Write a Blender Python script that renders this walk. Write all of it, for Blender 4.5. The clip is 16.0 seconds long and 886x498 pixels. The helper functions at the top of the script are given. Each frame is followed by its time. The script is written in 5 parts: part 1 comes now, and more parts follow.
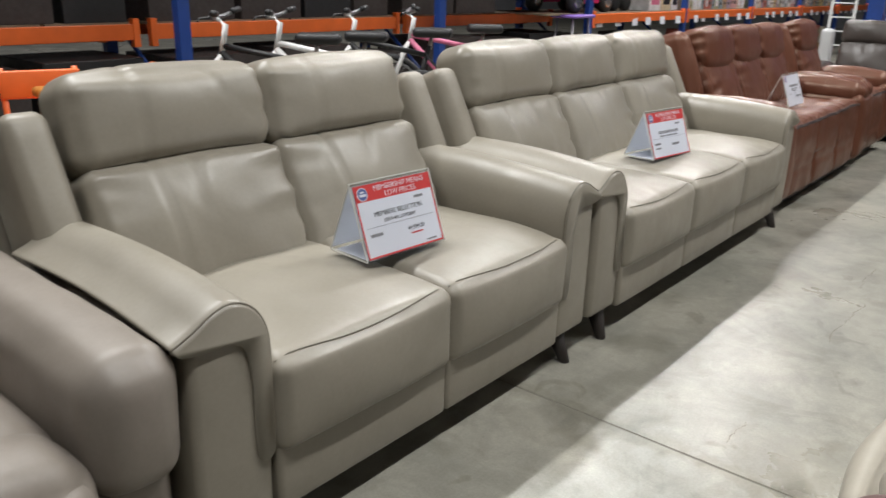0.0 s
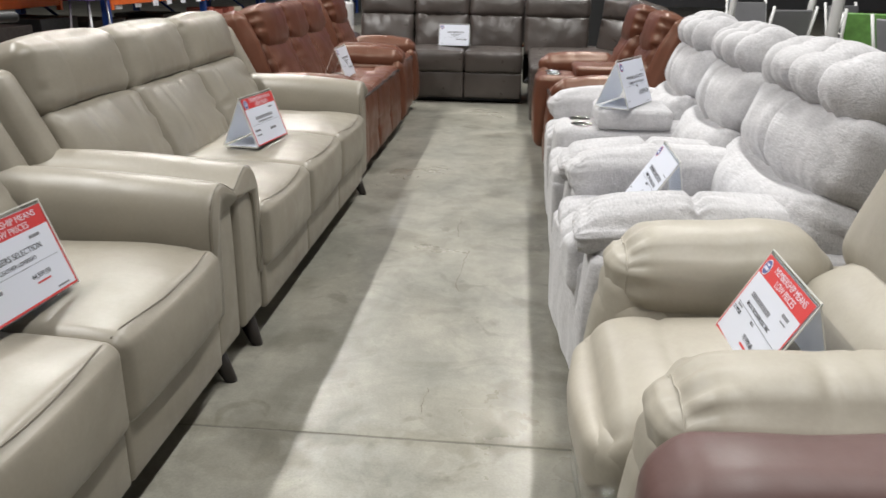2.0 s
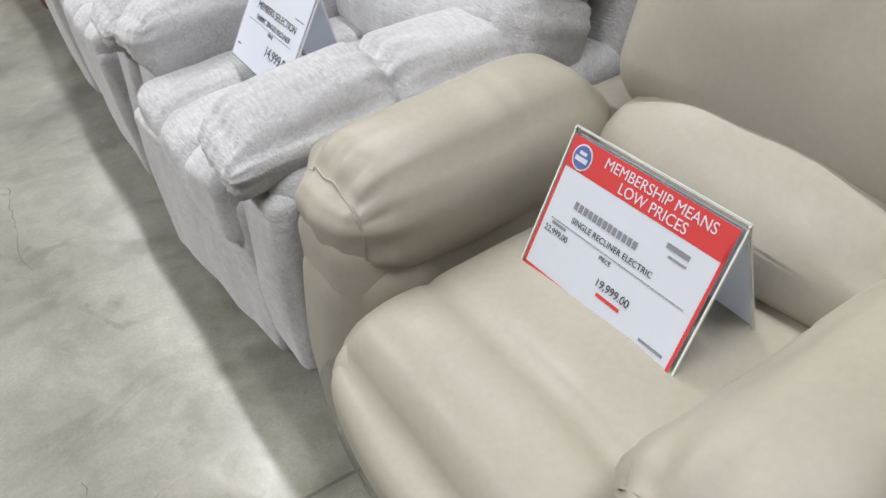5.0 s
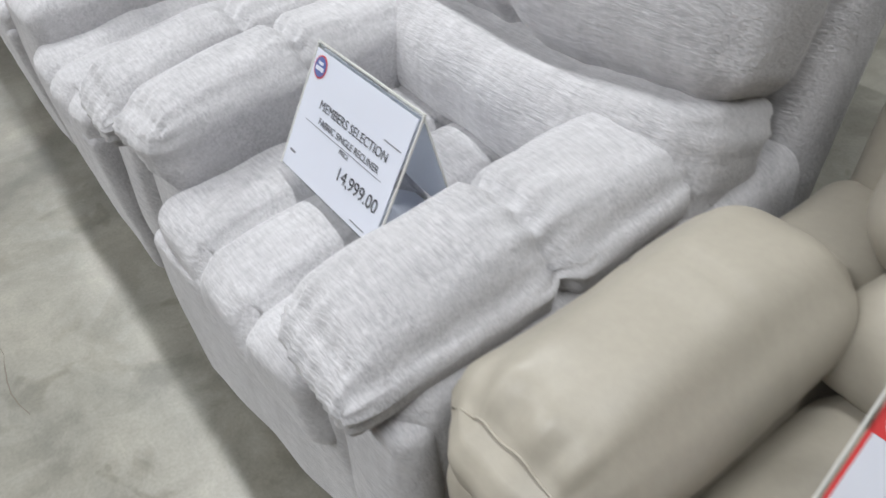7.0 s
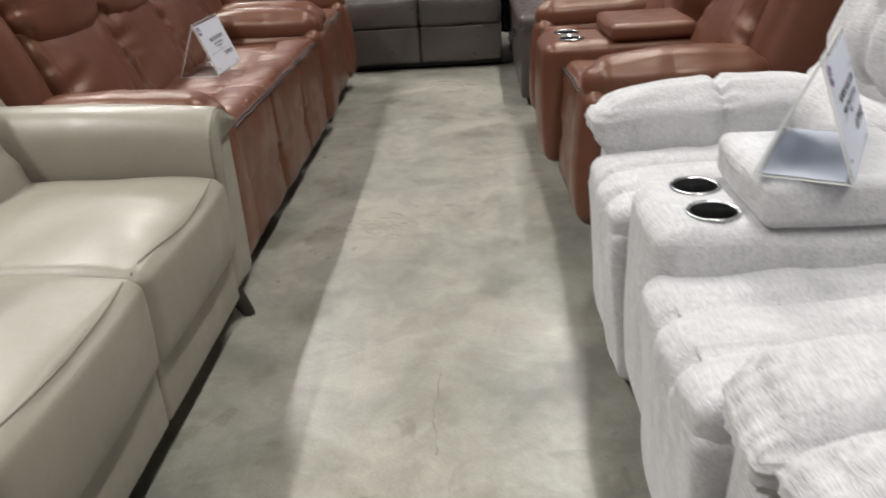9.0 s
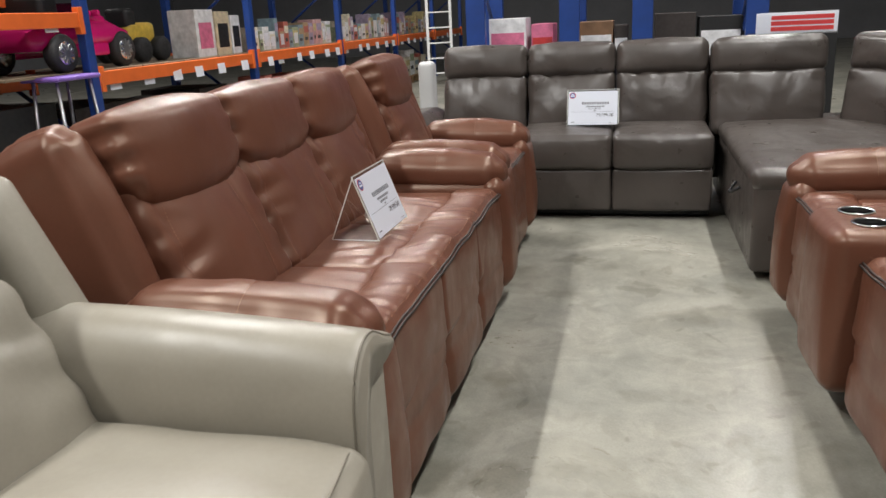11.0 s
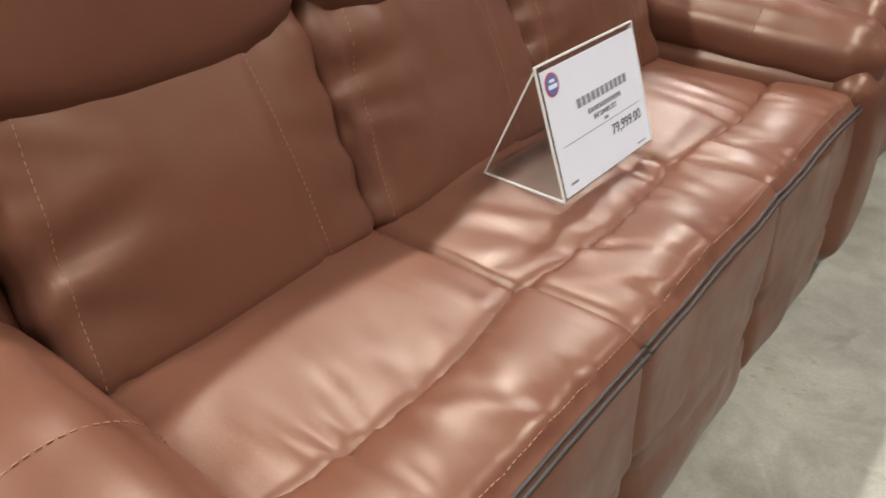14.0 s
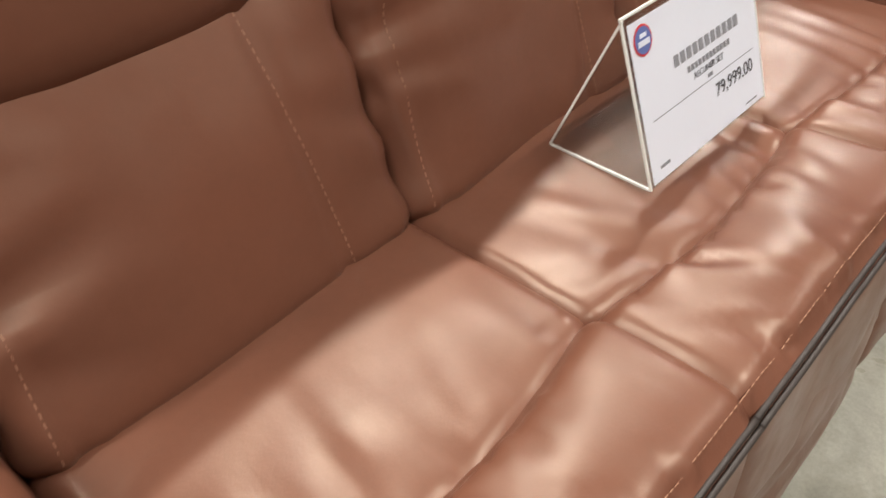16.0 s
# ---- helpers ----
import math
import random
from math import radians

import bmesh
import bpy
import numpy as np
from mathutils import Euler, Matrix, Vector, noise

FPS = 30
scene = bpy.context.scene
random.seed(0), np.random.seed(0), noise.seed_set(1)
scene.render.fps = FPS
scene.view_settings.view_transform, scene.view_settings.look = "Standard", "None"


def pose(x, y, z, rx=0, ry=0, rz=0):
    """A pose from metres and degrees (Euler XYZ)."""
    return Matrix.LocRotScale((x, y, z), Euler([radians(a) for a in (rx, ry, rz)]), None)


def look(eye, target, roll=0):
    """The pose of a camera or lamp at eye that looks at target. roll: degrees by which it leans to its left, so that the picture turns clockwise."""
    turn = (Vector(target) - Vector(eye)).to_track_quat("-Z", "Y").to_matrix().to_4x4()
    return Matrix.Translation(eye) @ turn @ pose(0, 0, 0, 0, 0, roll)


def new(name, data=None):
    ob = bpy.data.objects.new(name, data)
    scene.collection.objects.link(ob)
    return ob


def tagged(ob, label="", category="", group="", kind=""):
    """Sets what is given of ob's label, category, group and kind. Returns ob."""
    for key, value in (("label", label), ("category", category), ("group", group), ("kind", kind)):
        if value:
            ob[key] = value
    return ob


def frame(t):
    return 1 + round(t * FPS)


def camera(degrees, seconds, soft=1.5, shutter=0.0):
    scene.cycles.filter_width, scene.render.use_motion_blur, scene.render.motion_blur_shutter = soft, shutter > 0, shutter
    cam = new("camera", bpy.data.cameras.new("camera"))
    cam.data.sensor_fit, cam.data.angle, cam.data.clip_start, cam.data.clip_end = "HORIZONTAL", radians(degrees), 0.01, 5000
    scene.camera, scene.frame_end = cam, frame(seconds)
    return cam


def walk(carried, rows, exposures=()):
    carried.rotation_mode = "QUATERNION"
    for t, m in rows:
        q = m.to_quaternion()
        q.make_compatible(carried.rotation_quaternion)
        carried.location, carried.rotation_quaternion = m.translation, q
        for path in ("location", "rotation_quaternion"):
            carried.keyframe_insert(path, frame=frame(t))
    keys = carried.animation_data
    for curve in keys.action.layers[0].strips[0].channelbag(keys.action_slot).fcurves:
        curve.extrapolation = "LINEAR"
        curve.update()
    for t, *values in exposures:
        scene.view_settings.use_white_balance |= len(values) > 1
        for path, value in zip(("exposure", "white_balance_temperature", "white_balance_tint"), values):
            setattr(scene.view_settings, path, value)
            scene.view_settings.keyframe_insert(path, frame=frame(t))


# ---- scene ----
cam = camera(59.0, 16.0, 1.5, 0.25)
PATH = [
    (0, (1.23, 0.009, 1.274), (0.033, 1.472, 0.621), 1.5),
    (0.5, (1.073, 0.038, 1.272), (0.129, 1.683, 0.641), 1.3),
    (0.7, (0.991, 0.036, 1.276), (0.174, 1.753, 0.654), 1.2),
    (1, (0.92, 0.024, 1.282), (0.275, 1.812, 0.66), 0.9),
    (1.5, (0.881, 0.03, 1.278), (0.51, 1.889, 0.641), 0.9),
    (2, (0.865, 0.06, 1.273), (0.693, 1.933, 0.592), 0.9),
    (2.2, (0.856, 0.097, 1.261), (0.749, 1.965, 0.556), 0.7),
    (2.5, (0.83, 0.191, 1.254), (0.813, 2.048, 0.512), 0.5),
    (3, (0.808, 0.38, 1.229), (0.983, 2.195, 0.408), -0.7),
    (3.5, (0.738, 0.581, 1.232), (1.139, 2.309, 0.309), -2.4),
    (3.8, (0.73, 0.703, 1.237), (1.246, 2.35, 0.227), -3.7),
    (4, (0.742, 0.771, 1.219), (1.327, 2.368, 0.168), -4.1),
    (6.3, (0.856, 1.321, 1.258), (1.657, 2.589, -0.065), -6.5),
    (6.4, (0.858, 1.344, 1.255), (1.659, 2.625, -0.056), -6.4),
    (6.5, (0.859, 1.37, 1.253), (1.655, 2.666, -0.046), -6.4),
    (7, (0.876, 1.635, 1.314), (1.655, 2.898, -0.026), -7.1),
    (7.5, (0.893, 1.832, 1.289), (1.557, 3.208, -0.001), -7.7),
    (7.8, (0.857, 1.982, 1.308), (1.384, 3.471, 0.081), -9.5),
    (8, (0.796, 2.035, 1.269), (1.27, 3.624, 0.151), -7.7),
    (8.5, (0.758, 2.153, 1.173), (0.943, 3.908, 0.232), -3.4),
    (8.6, (0.767, 2.203, 1.175), (0.885, 3.972, 0.249), -3.6),
    (9, (0.735, 2.334, 1.187), (0.623, 4.142, 0.338), -3.7),
    (9.5, (0.637, 2.503, 1.231), (0.312, 4.333, 0.491), -3.5),
    (10, (0.532, 2.713, 1.195), (0.094, 4.556, 0.551), -3.9),
    (10.2, (0.514, 2.803, 1.202), (0.06, 4.65, 0.583), -3.5),
    (12.3, (0.328, 3.884, 1.188), (-0.17, 5.741, 0.636), -2.7),
    (12.5, (0.298, 3.974, 1.19), (-0.243, 5.805, 0.595), -2.7),
    (13, (0.224, 4.205, 1.181), (-0.472, 5.944, 0.479), -2.0),
    (13.5, (0.217, 4.385, 1.185), (-0.69, 5.917, 0.275), -0.9),
    (14, (0.187, 4.52, 1.149), (-0.839, 5.837, 0.048), 0.6),
    (14.5, (0.099, 4.606, 1.122), (-0.981, 5.73, -0.131), 0.7),
    (15, (0.049, 4.64, 1.118), (-1.011, 5.657, -0.239), 0.3),
    (15.5, (0.019, 4.666, 1.118), (-1.024, 5.684, -0.251), -0.8),
    (16, (0.018, 4.749, 1.13), (-1.013, 5.833, -0.198), -1.8),
]
walk(cam, [(t, look(eye, target, roll)) for t, eye, target, roll in PATH],
     [(0.0, -0.10, 6350, 10), (2.0, -0.10, 6450, 10), (4.0, -0.22, 6350, 10), (6.3, -0.44, 6100, 10), (7.5, -0.46, 6100, 10),
      (8.5, -0.36, 6450, 10), (10.0, -0.19, 6500, 10), (12.5, 0.06, 6400, 10), (13.5, 0.16, 6450, 10), (14.5, 0.30, 6900, 10), (16.0, 0.36, 6800, 10)])

# ---- world and light ----
world = bpy.data.worlds.new("world")
scene.world = world
world.use_nodes = True
world.node_tree.nodes["Background"].inputs[0].default_value = (0.75, 0.85, 1.0, 1)
world.node_tree.nodes["Background"].inputs[1].default_value = 0.008

LAMP_Z = 6.4
for lx, ly, watts in ((-3.3, 1.6, 475), (-3.3, 8.4, 420), (-3.3, 14.4, 420), (2.1, 0.5, 300), (2.1, 6.5, 370), (2.1, 12.5, 270),
                      (-9.5, 4.0, 60), (-9.5, 13.0, 90), (9.0, 4.0, 40), (9.0, 13.0, 70)):
    lamp = bpy.data.lights.new("high_bay_lamp", "AREA")
    lamp.shape, lamp.size, lamp.size_y, lamp.energy, lamp.color = "RECTANGLE", 0.18, 3.8, watts, (1.0, 0.985, 0.95)
    new("high_bay_lamp", lamp).matrix_world = pose(lx, ly, LAMP_Z)

# ---- materials ----


def nodes_of(name):
    m = bpy.data.materials.new(name)
    m.use_nodes = True
    nt = m.node_tree
    return m, nt, nt.nodes["Principled BSDF"]


def coords(nt, scale=(1, 1, 1), rot=(0, 0, 0)):
    tc, mp = nt.nodes.new("ShaderNodeTexCoord"), nt.nodes.new("ShaderNodeMapping")
    mp.inputs["Scale"].default_value, mp.inputs["Rotation"].default_value = scale, rot
    nt.links.new(tc.outputs["Object"], mp.inputs["Vector"])
    return mp.outputs["Vector"]


def tex_noise(nt, vec, scale, detail=4, rough=0.55, dist=0.0):
    n = nt.nodes.new("ShaderNodeTexNoise")
    n.inputs["Scale"].default_value, n.inputs["Detail"].default_value = scale, detail
    n.inputs["Roughness"].default_value, n.inputs["Distortion"].default_value = rough, dist
    nt.links.new(vec, n.inputs["Vector"])
    return n.outputs["Fac"]


def ramp(nt, fac, lo, hi, c0, c1):
    r = nt.nodes.new("ShaderNodeValToRGB")
    r.color_ramp.elements[0].position, r.color_ramp.elements[1].position = lo, hi
    r.color_ramp.elements[0].color, r.color_ramp.elements[1].color = (*c0, 1), (*c1, 1)
    nt.links.new(fac, r.inputs["Fac"])
    return r.outputs["Color"]


def mixed(nt, a, b, fac=0.5, how="MIX"):
    mx = nt.nodes.new("ShaderNodeMix")
    mx.data_type, mx.blend_type = "RGBA", how
    for socket, value in ((mx.inputs[6], a), (mx.inputs[7], b), (mx.inputs[0], fac)):
        if hasattr(value, "links"):
            nt.links.new(value, socket)
        else:
            socket.default_value = value
    return mx.outputs[2]


def bumps(nt, bsdf, layers):
    last = None
    for fac, strength, dist in layers:
        b = nt.nodes.new("ShaderNodeBump")
        b.inputs["Strength"].default_value, b.inputs["Distance"].default_value = strength, dist
        nt.links.new(fac, b.inputs["Height"])
        if last:
            nt.links.new(last, b.inputs["Normal"])
        last = b.outputs["Normal"]
    nt.links.new(last, bsdf.inputs["Normal"])


def leather(name, base, rough=0.38, wrinkle=0.5, spread=0.16, grain=(7, 5, 6), shine=0.5, tint=(1, 1, 1), coat=0.0):
    m, nt, bs = nodes_of(name)
    v = coords(nt)
    big = tex_noise(nt, v, 3.2, 5)
    tone = ramp(nt, big, 0.3, 0.72, [c * (1 - spread) for c in base], [min(1, c * (1 + spread)) for c in base])
    fine = tex_noise(nt, v, 90, 3)
    tone = mixed(nt, tone, ramp(nt, fine, 0.3, 0.75, (0.86, 0.86, 0.86), (1.08, 1.08, 1.08)), 0.3, "MULTIPLY")
    nt.links.new(tone, bs.inputs["Base Color"])
    nt.links.new(ramp(nt, tex_noise(nt, v, 11, 4), 0.3, 0.75, [rough - 0.08] * 3, [rough + 0.12] * 3), bs.inputs["Roughness"])
    vor = nt.nodes.new("ShaderNodeTexVoronoi")
    vor.inputs["Scale"].default_value = 420
    nt.links.new(v, vor.inputs["Vector"])
    folds = tex_noise(nt, coords(nt, grain), 1.0, 2, 0.4, 0.4)
    bumps(nt, bs, ((folds, wrinkle, 0.02), (vor.outputs["Distance"], 0.06, 0.001), (fine, 0.15, 0.001)))
    bs.inputs["Specular IOR Level"].default_value = shine
    bs.inputs["Specular Tint"].default_value = (*tint, 1)
    bs.inputs["Coat Weight"].default_value = coat
    bs.inputs["Coat Roughness"].default_value = 0.27
    bs.inputs["Coat Tint"].default_value = (*tint, 1)
    return m


def chenille(name, base):
    m, nt, bs = nodes_of(name)
    streak = tex_noise(nt, coords(nt, (24, 165, 165)), 1.0, 3, 0.62, 0.25)
    ribs = tex_noise(nt, coords(nt, (34, 260, 250)), 1.0, 2, 0.6, 0.3)
    cross = tex_noise(nt, coords(nt, (120, 60, 70)), 1.0, 2, 0.6)
    v = coords(nt)
    blot = tex_noise(nt, coords(nt, (16, 6, 6)), 1.0, 5, 0.6, 0.6)
    crush = ramp(nt, tex_noise(nt, coords(nt, (5, 9, 9)), 1.0, 4, 0.6, 0.8), 0.36, 0.62, (0.15, 0.15, 0.15), (1, 1, 1))
    tone = ramp(nt, blot, 0.3, 0.72, [c * 0.85 for c in base], [min(1, c * 1.10) for c in base])
    lines = ramp(nt, streak, 0.38, 0.60, (0.68, 0.68, 0.70), (1.16, 1.16, 1.16))
    tone = mixed(nt, tone, mixed(nt, (1, 1, 1, 1), lines, crush), 0.44, "MULTIPLY")
    tone = mixed(nt, tone, ramp(nt, ribs, 0.3, 0.7, (0.80, 0.80, 0.81), (1.10, 1.10, 1.10)), 0.5, "MULTIPLY")
    tone = mixed(nt, tone, ramp(nt, cross, 0.3, 0.7, (0.82, 0.82, 0.82), (1.08, 1.08, 1.08)), 0.45, "MULTIPLY")
    nt.links.new(tone, bs.inputs["Base Color"])
    bs.inputs["Roughness"].default_value = 0.92
    bs.inputs["Sheen Weight"].default_value = 0.4
    bs.inputs["Specular IOR Level"].default_value = 0.2
    bumps(nt, bs, ((tex_noise(nt, v, 16, 4, 0.5, 0.6), 0.45, 0.014), (streak, 0.65, 0.0040), (ribs, 0.5, 0.0022), (cross, 0.3, 0.002)))
    return m


def paint(name, base, rough=0.45, spread=0.1, scale=6.0, metal=0.0, bump=0.1):
    m, nt, bs = nodes_of(name)
    v = coords(nt)
    tone = ramp(nt, tex_noise(nt, v, scale, 6), 0.3, 0.75, [c * (1 - spread) for c in base], [min(1, c * (1 + spread)) for c in base])
    nt.links.new(tone, bs.inputs["Base Color"])
    nt.links.new(ramp(nt, tex_noise(nt, v, scale * 6, 3), 0.3, 0.7, [rough * 0.85] * 3, [min(1, rough * 1.2)] * 3), bs.inputs["Roughness"])
    bs.inputs["Metallic"].default_value = metal
    bumps(nt, bs, ((tex_noise(nt, v, scale * 12, 3), bump, 0.002),))
    return m


def concrete_floor():
    m, nt, bs = nodes_of("sealed_concrete")
    v = coords(nt)
    cloud = tex_noise(nt, v, 1.6, 8, 0.62, 0.5)
    tone = ramp(nt, cloud, 0.34, 0.68, (0.212, 0.209, 0.183), (0.372, 0.356, 0.312))
    trowel = tex_noise(nt, coords(nt, (7, 2.2, 1)), 1.0, 6, 0.65, 1.2)
    tone = mixed(nt, tone, ramp(nt, trowel, 0.25, 0.7, (0.80, 0.80, 0.79), (1.07, 1.07, 1.06)), 0.7, "MULTIPLY")
    stain = tex_noise(nt, v, 3.1, 3, 0.5, 0.3)
    tone = mixed(nt, tone, ramp(nt, stain, 0.57, 0.66, (1, 1, 1), (0.72, 0.71, 0.68)), 0.9, "MULTIPLY")
    mottle = tex_noise(nt, v, 6.5, 7, 0.68, 0.8)
    tone = mixed(nt, tone, ramp(nt, mottle, 0.40, 0.60, (0.88, 0.88, 0.87), (1.06, 1.06, 1.05)), 1.0, "MULTIPLY")
    info = nt.nodes.new("ShaderNodeObjectInfo")
    tone = mixed(nt, tone, ramp(nt, info.outputs["Random"], 0.0, 1.0, (0.93, 0.93, 0.92), (1.05, 1.04, 1.02)), 1.0, "MULTIPLY")
    speck = tex_noise(nt, v, 130, 2, 0.7)
    tone = mixed(nt, tone, ramp(nt, speck, 0.3, 0.62, (0.84, 0.84, 0.83), (1.03, 1.03, 1.03)), 0.8, "MULTIPLY")
    worn = tex_noise(nt, v, 2.3, 6, 0.6, 1.4)
    tone = mixed(nt, tone, ramp(nt, worn, 0.49, 0.535, (1, 1, 1), (0.86, 0.855, 0.84)), 0.8, "MULTIPLY")
    spill = tex_noise(nt, coords(nt, (5, 4, 1)), 1.0, 3, 0.5, 0.9)
    tone = mixed(nt, tone, ramp(nt, spill, 0.64, 0.67, (1, 1, 1), (0.74, 0.73, 0.70)), 0.8, "MULTIPLY")
    axes = nt.nodes.new("ShaderNodeSeparateXYZ")
    nt.links.new(v, axes.inputs[0])
    last = axes.outputs["Y"]
    for op, val in (("SUBTRACT", 1.96), ("PINGPONG", 3.0)):
        step = nt.nodes.new("ShaderNodeMath")
        step.operation, step.inputs[1].default_value = op, val
        nt.links.new(last, step.inputs[0])
        last = step.outputs[0]
    fray = nt.nodes.new("ShaderNodeMath")
    fray.operation, fray.inputs[1].default_value = "MULTIPLY_ADD", 0.22
    nt.links.new(tex_noise(nt, v, 7, 5, 0.65, 0.5), fray.inputs[0])
    nt.links.new(last, fray.inputs[2])
    tone = mixed(nt, tone, ramp(nt, fray.outputs[0], 0.125, 0.17, (0.74, 0.73, 0.69), (1, 1, 1)), 0.75, "MULTIPLY")
    nt.links.new(tone, bs.inputs["Base Color"])
    nt.links.new(ramp(nt, cloud, 0.3, 0.7, (0.38, 0.38, 0.38), (0.25, 0.25, 0.25)), bs.inputs["Roughness"])
    bs.inputs["Specular IOR Level"].default_value = 0.58
    bumps(nt, bs, ((trowel, 0.12, 0.004), (speck, 0.12, 0.0015)))
    return m


def acrylic():
    m, nt, bs = nodes_of("clear_acrylic")
    out = nt.nodes["Material Output"]
    tr, gl, mx = (nt.nodes.new("ShaderNode" + k) for k in ("BsdfTransparent", "BsdfGlossy", "MixShader"))
    tr.inputs[0].default_value = (0.95, 0.96, 0.96, 1)
    gl.inputs["Roughness"].default_value = 0.06
    mx.inputs[0].default_value = 0.07
    nt.links.new(tr.outputs[0], mx.inputs[1])
    nt.links.new(gl.outputs[0], mx.inputs[2])
    nt.links.new(mx.outputs[0], out.inputs["Surface"])
    return m


def plastic_film():
    m = acrylic()
    m.name = "wrinkled_plastic_film"
    nt = m.node_tree
    b = nt.nodes.new("ShaderNodeBump")
    b.inputs["Strength"].default_value, b.inputs["Distance"].default_value = 0.9, 0.02
    nt.links.new(tex_noise(nt, coords(nt, (16, 16, 7)), 1.0, 4, 0.6, 1.2), b.inputs["Height"])
    for n in nt.nodes:
        if n.type == "BSDF_GLOSSY":
            nt.links.new(b.outputs["Normal"], n.inputs["Normal"])
            n.inputs["Roughness"].default_value = 0.12
        if n.type == "MIX_SHADER":
            n.inputs[0].default_value = 0.26
    return m


M_FILM = plastic_film()
M_FLOOR = concrete_floor()
M_BEIGE = leather("beige_leather", (0.262, 0.238, 0.193), 0.38, 0.22, 0.09, (7, 5, 6), 0.5)
M_CREAM = leather("cream_leather", (0.362, 0.333, 0.275), 0.46, 0.3, 0.08)
M_TAUPE = leather("taupe_leather", (0.235, 0.205, 0.175), 0.45, 0.3)
M_BROWN = leather("brown_leather", (0.122, 0.0478, 0.0297), 0.36, 0.22, 0.12, (9, 3.5, 5), 0.45, (1.0, 0.86, 0.70), 0.07)
M_MAUVE = leather("dark_brown_leather", (0.105, 0.056, 0.05), 0.5, 0.3)
M_CHAR = leather("charcoal_leather", (0.064, 0.053, 0.047), 0.34, 0.6)
M_GREY = chenille("grey_chenille", (0.515, 0.507, 0.515))
M_BLACK = paint("black_plastic", (0.012, 0.012, 0.013), 0.5)
M_LEG = paint("black_wood", (0.018, 0.014, 0.012), 0.4)
M_PIPE_D = paint("dark_piping", (0.155, 0.136, 0.105), 0.5)
# Black cup plastic, darkened further to paint in the shade of a deep well.
M_VOID = paint("shade_black_cup_plastic", (0.004, 0.004, 0.004), 0.9, 0.1)
M_VOID.node_tree.nodes["Principled BSDF"].inputs["Specular IOR Level"].default_value = 0.05
M_PIPE_B = paint("black_welt", (0.024, 0.016, 0.013), 0.6)
M_STITCH = paint("tan_thread", (0.27, 0.135, 0.080), 0.7)
M_CHROME = paint("brushed_chrome", (0.6, 0.6, 0.6), 0.22, 0.05, 6, 1.0)
M_PAPER = paint("white_paper", (0.88, 0.90, 0.96), 0.55, 0.02)



def thin_paper(m):
    nt = m.node_tree
    bs, out = nt.nodes["Principled BSDF"], nt.nodes["Material Output"]
    tl, mx = nt.nodes.new("ShaderNodeBsdfTranslucent"), nt.nodes.new("ShaderNodeMixShader")
    tl.inputs[0].default_value = (0.88, 0.90, 0.96, 1)
    mx.inputs[0].default_value = 0.45
    nt.links.new(bs.outputs[0], mx.inputs[1])
    nt.links.new(tl.outputs[0], mx.inputs[2])
    nt.links.new(mx.outputs[0], out.inputs["Surface"])


thin_paper(M_PAPER)
M_RED = paint("red_print", (0.58, 0.045, 0.045), 0.5, 0.05)
# Pale opaque colour that paints the bright glint along clear acrylic edges.
M_EDGE = paint("acrylic_edge_glint", (0.70, 0.70, 0.66), 0.15, 0.03)
M_FAINT = paint("grey_ink", (0.22, 0.22, 0.24), 0.6, 0.05)
# Carton colour kept near black: the shade inside the racks is painted in.
M_DUSK = paint("shade_dark_carton", (0.034, 0.026, 0.024), 0.7, 0.25)
M_JOINT = paint("joint_filler", (0.215, 0.205, 0.175), 0.8, 0.35)
M_INK = paint("black_ink", (0.05, 0.05, 0.055), 0.6, 0.05)
M_NAVY = paint("blue_print", (0.10, 0.14, 0.34), 0.5, 0.05)
M_ACRYL = acrylic()
M_BLUE = paint("blue_rack_enamel", (0.012, 0.045, 0.21), 0.4, 0.15)
M_ORANGE = paint("orange_rack_enamel", (0.72, 0.135, 0.022), 0.4, 0.1)
M_WHITE = paint("white_enamel", (0.75, 0.75, 0.74), 0.4, 0.04)
M_STEEL = paint("steel", (0.42, 0.42, 0.43), 0.35, 0.1, 6, 0.9)
M_WOOD = paint("pallet_wood", (0.42, 0.27, 0.14), 0.75, 0.25, 9)
M_DECK = paint("deck_board", (0.20, 0.15, 0.10), 0.8, 0.2)
M_WALL = paint("grey_wall_panel", (0.18, 0.18, 0.19), 0.7, 0.08, 1.5)
M_WALL_PALE = paint("pale_grey_plastic", (0.50, 0.50, 0.50), 0.5, 0.05)
M_CEIL = paint("ceiling_sheet", (0.25, 0.25, 0.26), 0.7, 0.08, 1.0)
M_PINK = paint("pink_plastic", (0.62, 0.015, 0.16), 0.18, 0.04)
M_TYRE = paint("black_rubber", (0.018, 0.018, 0.019), 0.7)
M_GLASSD = paint("dark_glazing", (0.02, 0.02, 0.025), 0.1)

# ---- helpers of the scene ----
from mathutils.bvhtree import BVHTree


def part(name, bm, mat, parent=None, label="", smooth=True):
    me = bpy.data.meshes.new(name)
    bm.to_mesh(me)
    bm.free()
    me.materials.append(mat)
    if smooth:
        me.shade_smooth()
    ob = new(name, me)
    if parent:
        ob.parent = parent
    if label:
        ob["label"] = label
    return ob


def thing(name, label, category, m, group="", kind=""):
    ob = new(name)
    ob.empty_display_size = 0.05
    ob.matrix_world = m
    return tagged(ob, label, category, group, kind)


